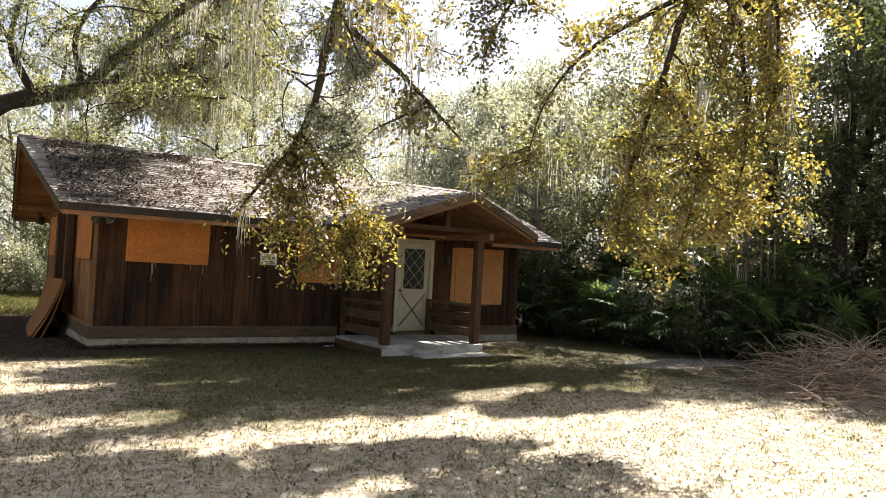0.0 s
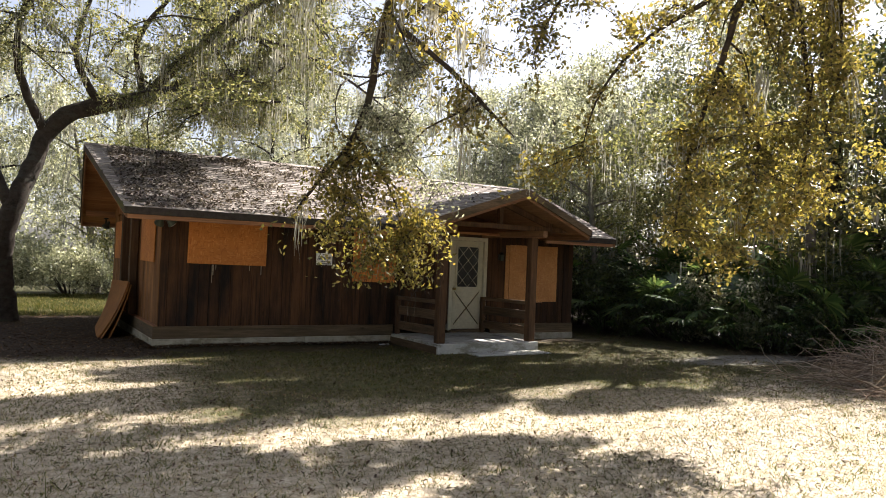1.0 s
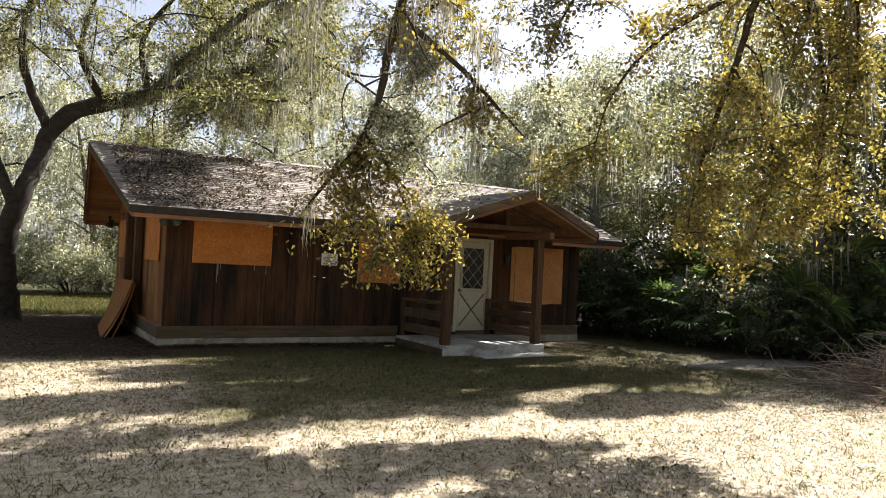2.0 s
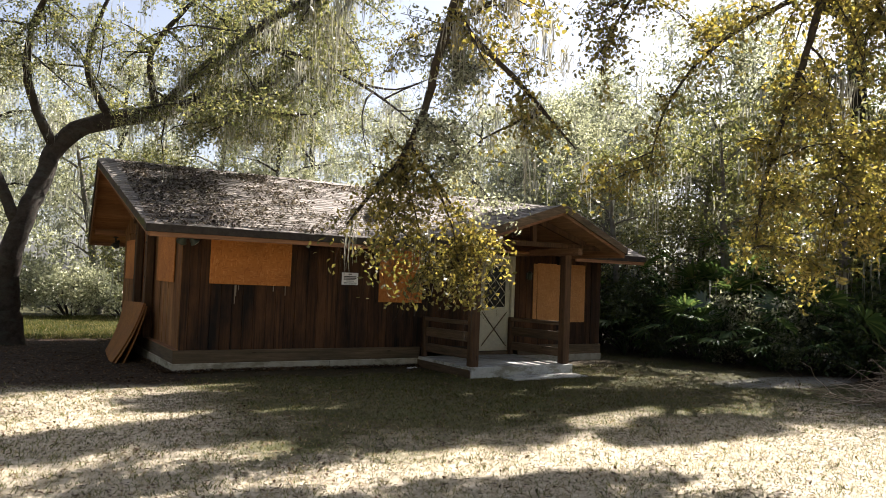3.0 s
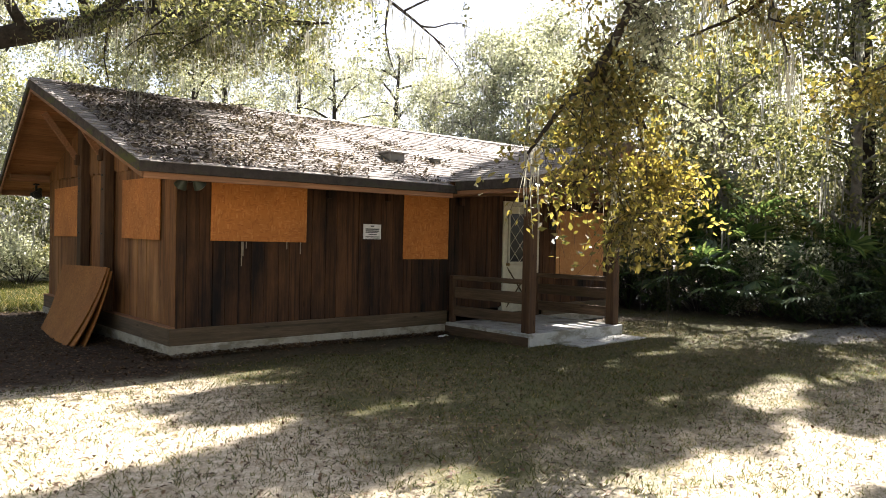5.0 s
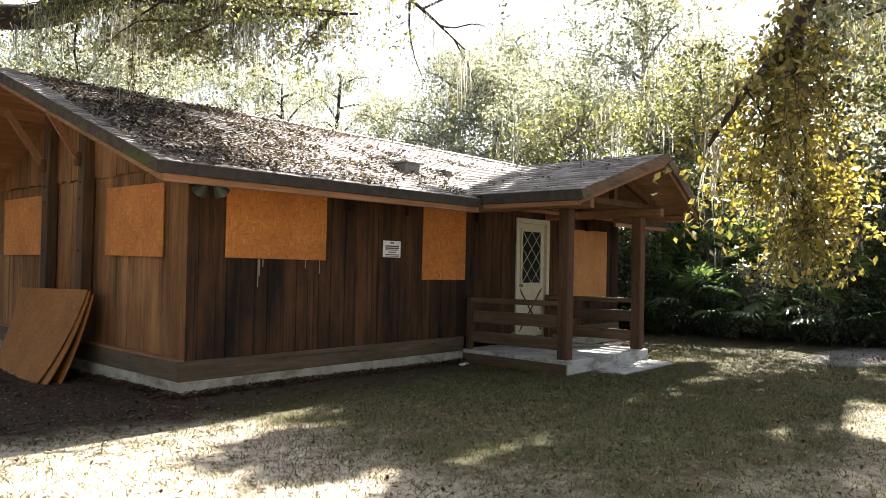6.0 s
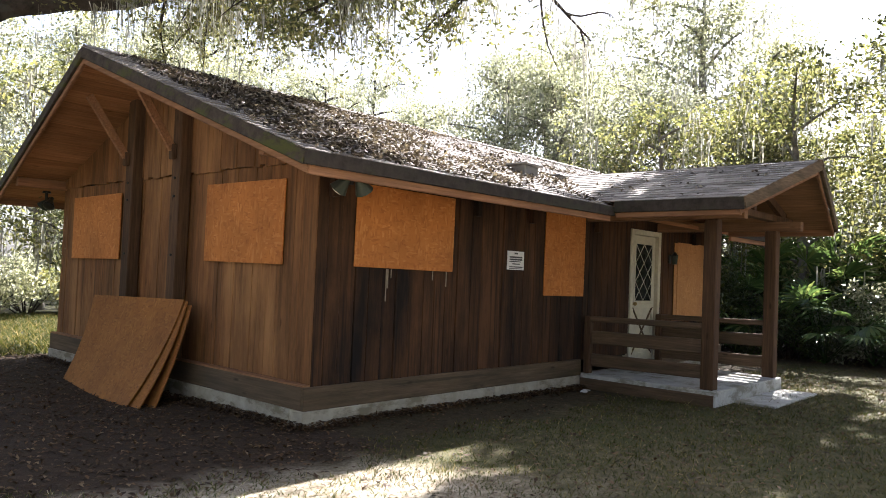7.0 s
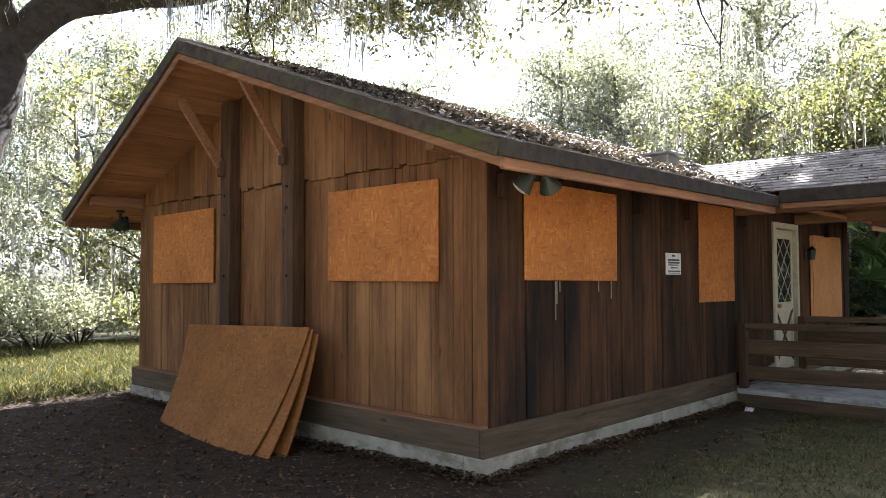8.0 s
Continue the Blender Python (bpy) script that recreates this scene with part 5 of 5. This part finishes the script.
v, f = moss_arrays(R2, l5[R2.integers(0, len(l5), 14)], 0.6, 14, 0.035, 0.006)
under(oak2, "hanging_moss", np_mesh("hanging_moss", v, f, M_MOSS), "pale hanging moss", True)

# oak at the wood's edge; tall unseen crown added to shade the cabin's lawn
shade_oak = thing("oak_tree", (17.0, -2.6, 0), "tall oak at the edge of the wood with an added unseen crown", "tree")
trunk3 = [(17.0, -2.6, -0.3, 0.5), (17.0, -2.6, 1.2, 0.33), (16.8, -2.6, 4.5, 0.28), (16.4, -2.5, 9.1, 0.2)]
under(shade_oak, "trunk", limb_mesh("trunk", [trunk3], M_BARK, R, 12, 0.05, 0.3))
# boughs as (x, y, half length, half width) of their foliage, eleven metres up, laid out from the lawn's shade
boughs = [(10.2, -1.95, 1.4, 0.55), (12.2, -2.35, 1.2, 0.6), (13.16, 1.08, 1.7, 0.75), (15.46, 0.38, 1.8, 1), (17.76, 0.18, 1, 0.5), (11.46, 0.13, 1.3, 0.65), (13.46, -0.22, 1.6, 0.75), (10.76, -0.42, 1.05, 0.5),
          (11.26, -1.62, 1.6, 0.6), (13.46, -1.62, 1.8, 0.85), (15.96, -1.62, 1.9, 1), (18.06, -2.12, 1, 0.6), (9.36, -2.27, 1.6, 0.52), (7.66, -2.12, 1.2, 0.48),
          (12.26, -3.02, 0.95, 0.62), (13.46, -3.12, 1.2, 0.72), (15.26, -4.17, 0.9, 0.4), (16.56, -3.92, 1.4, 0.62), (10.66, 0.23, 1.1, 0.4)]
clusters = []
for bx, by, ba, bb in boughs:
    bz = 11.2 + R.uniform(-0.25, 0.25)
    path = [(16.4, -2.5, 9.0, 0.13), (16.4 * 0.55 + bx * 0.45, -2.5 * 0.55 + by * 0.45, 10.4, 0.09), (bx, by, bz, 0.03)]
    under(shade_oak, "limb", limb_mesh("limb", [path], M_BARK, R, 7, 0.08, 0.3))
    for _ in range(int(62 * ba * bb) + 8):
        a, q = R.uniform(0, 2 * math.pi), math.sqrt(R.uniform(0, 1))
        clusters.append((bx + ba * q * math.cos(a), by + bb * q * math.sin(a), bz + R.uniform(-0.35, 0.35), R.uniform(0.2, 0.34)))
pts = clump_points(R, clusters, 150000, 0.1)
under(shade_oak, "crown", leaf_mesh("crown", R, pts, 0.13, 0.07, M_DARKLEAF), "broad dark green crown added above the view to shade the lawn", True)

# far wood that closes the view all round
rng = np.random.default_rng(3)
ang = rng.uniform(0, 2 * np.pi, 900)
rad = rng.uniform(38, 52, 900)
bl = np.stack([rad * np.cos(ang) + 4, rad * np.sin(ang), rng.uniform(0.5, 9, 900), rng.uniform(1.2, 2.6, 900)], axis=1)
pts = clump_points(rng, bl, 60000)
far = put("far_wood", leaf_mesh("far_wood", rng, pts[pts[:, 2] > -0.2], 0.42, 0.22, M_GLARE_LEAF))
tagged(far, "distant pale green woodland round the clearing", "woodland", kind="stuff")

# ---- lawn grass, fallen leaves, brush ----
rng = np.random.default_rng(9)


def scatter(count, x0, x1, y0, y1):
    return np.stack([rng.uniform(x0, x1, count), rng.uniform(y0, y1, count)], axis=1)


def heights(p):
    return np.array([rise(a, c) for a, c in p])


def keep_lawn(p):
    """Away from the cabin, the slab and the bare soil by the gable."""
    x, y = p[:, 0], p[:, 1]
    wob = 0.35 * np.sin(x * 1.7) + 0.25 * np.sin(x * 4.1 + 1)
    bad = (y > -0.95 + wob * 0.6) & (x > -0.2) & (x < 10.2)
    bad |= (x > 4.82) & (x < 7.3) & (y > -2.06)
    bad |= (x < 0.4) & (x > -6.2) & (y > -0.9 + wob) & (y < 7.2)
    bad |= (x > 11.3 + wob)
    return p[~bad]


def blades(p, h, w):
    k = len(p)
    z = heights(p)
    ang = rng.uniform(0, 2 * np.pi, k)
    hh = h * rng.uniform(0.4, 1.3, k)
    lean = rng.normal(size=(k, 2)) * 0.8 * hh[:, None]
    base = np.column_stack([p, z - 0.005])
    side = np.column_stack([np.cos(ang), np.sin(ang), np.zeros(k)]) * w
    tip = base + np.column_stack([lean, hh])
    v = np.stack([base - side, base + side, tip], axis=1).reshape(-1, 3)
    return v


tuft = scatter(12000, -8, 12, -14, 12)
near = np.concatenate([scatter(150000, -6.5, 9.5, -12.8, -0.4), scatter(45000, -9, 1.5, 7.0, 14.5), (tuft[:, None, :] + rng.normal(size=(12000, 11, 2)) * 0.06).reshape(-1, 2)])
near = keep_lawn(near)

tall = keep_lawn((scatter(700, -7, 11, -12, -0.9)[:, None, :] + rng.normal(size=(700, 12, 2)) * 0.05).reshape(-1, 2))
back_lawn = (scatter(6000, -7.0, 5.5, 6.9, 15.5)[:, None, :] + rng.normal(size=(6000, 10, 2)) * 0.12).reshape(-1, 2)
back_lawn = back_lawn[back_lawn[:, 1] > 6.75]
# blade colour follows sun and shade: straw on lit lawn, dark green elsewhere
edge = -5.9 + 0.5 * np.sin(near[:, 0] * 0.9) + rng.normal(size=len(near)) * 0.45
sun_part = ((near[:, 1] < edge) | ((near[:, 0] < -1.3) & (near[:, 1] < 4))) & (rng.random(len(near)) < 0.82)
for name, spots_, extra, material, label in (("grass", near[~sun_part], tall, M_GREEN, "short green lawn grass with brown blades, darker for the shaded front"), ("dry_grass", near[sun_part], None, M_GRASS_SUN, "short dry straw-coloured lawn grass, pale for the sunlit parts")):
    v = blades(spots_, 0.036, 0.0042)
    if extra is not None:
        v = np.concatenate([v, blades(extra, 0.085, 0.004), blades(back_lawn, 0.1, 0.011)])
    tagged(put(name, np_mesh(name, v, np.arange(len(v)).reshape(-1, 3), material, tri=True)), label, "grass", kind="stuff")

p = np.concatenate([scatter(12000, -6.5, 9, -12.8, -0.1), scatter(12000, -6, 0, -1.2, 7.5), scatter(2500, 9, 14, -8, 2)])
bank = np.abs(rng.normal(size=(5200, 1))) * 0.09
p_front = np.column_stack([rng.uniform(-0.1, 4.9, 2400), -0.045 - bank[:2400, 0]])
p_side = np.column_stack([-0.045 - bank[2400:, 0], rng.uniform(-0.1, 6.4, 2800)])
p = np.concatenate([p, p_front, p_side])
p = p[~((p[:, 0] > -0.06) & (p[:, 0] < 10.1) & (p[:, 1] > -0.06)) & ~((p[:, 0] > 4.86) & (p[:, 0] < 7.3) & (p[:, 1] > -2.05))]
near_wall = np.clip(1 - np.maximum(-0.045 - p[:, 1], -0.045 - p[:, 0]).clip(0) / 0.3, 0, 1) * (p[:, 1] < 6.5) * (p[:, 0] < 5) * (p[:, 1] > -0.4) * (p[:, 0] > -0.4)
c = np.column_stack([p, heights(p) + 0.015 + rng.uniform(0, 0.05, len(p)) * near_wall])
litter = put("leaf_litter", leaf_mesh("leaf_litter", rng, c, 0.055, 0.03, M_LITTER, 0.75))
tagged(litter, "scattered brown fallen oak leaves", "leaves", kind="stuff")

# leaves lying on the roof, in drifts
q = scatter(26000, RAKE + 0.03, RX1, EAVE_Y, RIDGE_Y)
drift = np.array([noise.noise(Vector((a * 1.1, c * 2.0, 5))) + 0.5 * noise.noise(Vector((a * 4, c * 7, 9))) for a, c in q])
dens = np.clip(0.8 - 0.14 * q[:, 0] + 1.0 * drift, 0.015, 1)
q = q[rng.uniform(0, 1, len(q)) < dens]
zz = RIDGE_Z - SLOPE * (RIDGE_Y - q[:, 1])
inside = (q[:, 0] > PX0) & (q[:, 0] < PX1) & (zz < PZ - PS * np.abs(q[:, 0] - PRIDGE) + 0.03)
q, zz = q[~inside], zz[~inside]
c = np.column_stack([q, zz + rng.uniform(0.03, 0.065, len(q))])
q2 = scatter(160, PX0, PX1, PFRONT, 0.2)
z2 = PZ - PS * np.abs(q2[:, 0] - PRIDGE)
ok = z2 > RIDGE_Z - SLOPE * (RIDGE_Y - q2[:, 1]) + 0.02
ok |= q2[:, 1] < EAVE_Y
c = np.concatenate([c, np.column_stack([q2[ok], z2[ok] + 0.045])])
rl = put("roof_leaves", leaf_mesh("roof_leaves", rng, c, 0.075, 0.04, M_ROOFLEAF, 0.5))
tagged(rl, "drifts of curled brown leaves on the roof", "leaves", kind="stuff")

# brush heap of dry branches
vs, fs, base = [], [], 0
for i in range(1300):
    cx, cy = rng.normal() * 0.95, rng.normal() * 0.75
    d = rng.normal(size=3) * np.array([1, 1, 0.55])
    d[2] = abs(d[2]) * 0.8
    d /= np.linalg.norm(d)
    ln = rng.uniform(0.4, 1.3)
    o = np.array([10.9 + cx, -7.9 + cy, rise(10.9 + cx, -7.9 + cy) + rng.uniform(0, 0.85) * math.exp(-0.5 * (cx * cx + cy * cy))])
    s = np.linspace(0, 1, 5)[:, None]
    pth = o + d * ln * s + rng.normal(size=(5, 3)) * 0.05 * s + np.array([0, 0, -0.25]) * s * s * ln
    v, f = tube_arrays(pth, np.linspace(0.009, 0.002, 5), 4, base)
    vs.append(v)
    fs.append(f)
    base += len(v)
brush = put("brush_heap", np_mesh("brush_heap", np.concatenate(vs), np.concatenate(fs), M_TWIG))
tagged(brush, "heap of pale dry branches at the lawn's edge", "brush", kind="stuff")

# ---- pieces: siding boards, shingles ----
rb = random.Random(2)
x = 0.062
while x < LEN - 0.01:
    w = min(rb.choice((0.14, 0.18, 0.2, 0.24)), LEN - x)
    if LEN - x - w < 0.06:
        w = LEN - x
    lo, hi = BASE + rb.uniform(-0.012, 0.008), 2.6
    mid = x + w / 2
    if DX0 - 0.1 < mid < DX1 + 0.1:
        lo = DZ1 + 0.1
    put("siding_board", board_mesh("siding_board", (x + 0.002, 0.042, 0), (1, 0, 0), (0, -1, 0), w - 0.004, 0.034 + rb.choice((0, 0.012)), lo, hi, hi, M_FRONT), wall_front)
    x += w
y = 0.045
while y < DEEP - 0.01:
    w = min(rb.choice((0.09, 0.12, 0.14, 0.18)), DEEP - y)
    if DEEP - y - w < 0.05:
        w = DEEP - y
    d = 0.03 + rb.choice((0, 0.008))
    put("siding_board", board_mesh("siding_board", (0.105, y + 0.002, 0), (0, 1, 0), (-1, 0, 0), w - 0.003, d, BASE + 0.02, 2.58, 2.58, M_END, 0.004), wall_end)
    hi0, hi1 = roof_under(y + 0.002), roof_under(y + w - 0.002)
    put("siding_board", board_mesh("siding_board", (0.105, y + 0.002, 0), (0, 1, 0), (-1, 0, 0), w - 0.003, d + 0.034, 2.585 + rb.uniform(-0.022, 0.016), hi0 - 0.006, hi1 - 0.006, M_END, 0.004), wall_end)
    y += w


# shingles in lapped courses; those at the gable end stand alone, the rest are joined
def shingle_corners(o, along, up, nrm, w, h, lift, tw):
    o, along, up, nrm = Vector(o), Vector(along), Vector(up), Vector(nrm)
    lo0, lo1 = o + nrm * lift, o + along * w + nrm * (lift + tw)
    hi0, hi1 = o + up * h + nrm * 0.002, o + along * w + up * h + nrm * 0.002
    t = nrm * 0.009
    vs = [lo0, lo1, hi1, hi0, lo0 + t, lo1 + t, hi1 + t, hi0 + t]
    return vs


SH_F = [(3, 2, 1, 0), (4, 5, 6, 7), (0, 1, 5, 4), (1, 2, 6, 5), (2, 3, 7, 6), (3, 0, 4, 7)]


def lay(parent, o, along, up, nrm, length, rise_len, clip, alone, trim):
    course, k, made = 0.145, 0, 0
    vs, fs = [], []
    while k * course < rise_len - 0.02:
        s = -0.3 + 0.15 * (k % 2) + rb.uniform(-0.03, 0.03)
        while s < length:
            w = rb.choice((0.17, 0.3, 0.3, 0.33))
            lo_, hi_ = trim(min(1.0, (k + 0.5) * course / rise_len))
            a, c = max(s, lo_), min(s + w - 0.008, length - hi_)
            h = min(0.19, rise_len - k * course)
            if c - a > 0.04:
                pt = Vector(o) + Vector(along) * ((a + c) / 2) + Vector(up) * (k * course + h / 2)
                if clip(pt):
                    q = shingle_corners(Vector(o) + Vector(along) * a + Vector(up) * (k * course), along, up, nrm, c - a, h, 0.010 + rb.uniform(0, 0.006), rb.uniform(-0.003, 0.003))
                    if alone(pt) and made < 300:
                        put("shingle", mesh("shingle", q, SH_F, M_SHINGLE), parent)
                        made += 1
                    else:
                        b0 = len(vs)
                        vs += q
                        fs += [tuple(i + b0 for i in f) for f in SH_F]
            s += w
        k += 1
    if vs:
        tagged(put("shingles", mesh("shingles", vs, fs, M_SHINGLE), parent), "grey-brown asphalt shingles", kind="stuff")


upf = Vector((0, 1, SLOPE)).normalized()
nf = Vector((0, -SLOPE, 1)).normalized()
rl_len = math.hypot(RIDGE_Y - EAVE_Y, RIDGE_Z - EDGE_Z)


def off_porch(p):
    return not (PX0 < p.x < PX1 and p.z < PZ - PS * abs(p.x - PRIDGE) - 0.02)


OFF = -0.003
lay(roof, Vector((RAKE - JUT - 0.02, EAVE_Y - 0.02, EDGE_Z)) + nf * OFF, (1, 0, 0), upf, nf, RX1 - RAKE + 0.04 + 2 * JUT, rl_len, off_porch, lambda p: p.x < 2.2, lambda f: (JUT * (1 - f), JUT * (1 - f)))
upb = Vector((0, -1, SLOPE)).normalized()
nb_ = Vector((0, SLOPE, 1)).normalized()
lay(roof, Vector((RX1 + JUT, 2 * RIDGE_Y - EAVE_Y, EDGE_Z)) + nb_ * OFF, (-1, 0, 0), upb, nb_, RX1 - RAKE + 2 * JUT, rl_len, lambda p: True, lambda p: False, lambda f: (JUT * (1 - f), JUT * (1 - f)))


def above_main(p):
    return p.y < EAVE_Y or p.z > RIDGE_Z - SLOPE * (RIDGE_Y - p.y) - 0.06


for side, xe in ((-1, PX0), (1, PX1)):
    sl = (PZ - PE) / abs(xe - PRIDGE)
    up_ = Vector((-side, 0, sl)).normalized()
    n_ = Vector((side * sl, 0, 1)).normalized()
    ln = math.hypot(xe - PRIDGE, PZ - PE)
    o = Vector((xe + side * 0.02, 1.3 if side < 0 else PFRONT - PJUT - 0.02, PE)) + n_ * OFF
    lay(porch_roof, o, (0, -1, 0) if side < 0 else (0, 1, 0), up_, n_, 1.3 - PFRONT + PJUT + 0.02, ln, above_main, lambda p, s=side: s < 0 and p.y < -0.2,
        (lambda f: (0.0, PJUT * (1 - f))) if side < 0 else (lambda f: (PJUT * (1 - f), 0.0)))

# ridge caps
for i in range(26):
    x = RAKE - JUT + i * (RX1 - RAKE + 2 * JUT) / 26
    vs = []
    for xx, lift in ((x, 0.0), (x + 0.48, 0.012)):
        for dy, dz in ((-0.15, -0.15 * SLOPE + 0.012), (0, 0.018), (0.15, -0.15 * SLOPE + 0.012)):
            vs.append((min(xx, RX1 + JUT + 0.01), RIDGE_Y + dy, RIDGE_Z + 0.012 + dz + lift))
    vs += [(a, c, d + 0.012) for a, c, d in vs]
    fs = [(6, 9, 10, 7), (7, 10, 11, 8), (0, 1, 4, 3), (1, 2, 5, 4), (0, 6, 7, 1), (1, 7, 8, 2), (3, 4, 10, 9), (4, 5, 11, 10), (0, 3, 9, 6), (2, 8, 11, 5)]
    put("ridge_cap", mesh("ridge_cap", vs, fs, M_SHINGLE), roof)
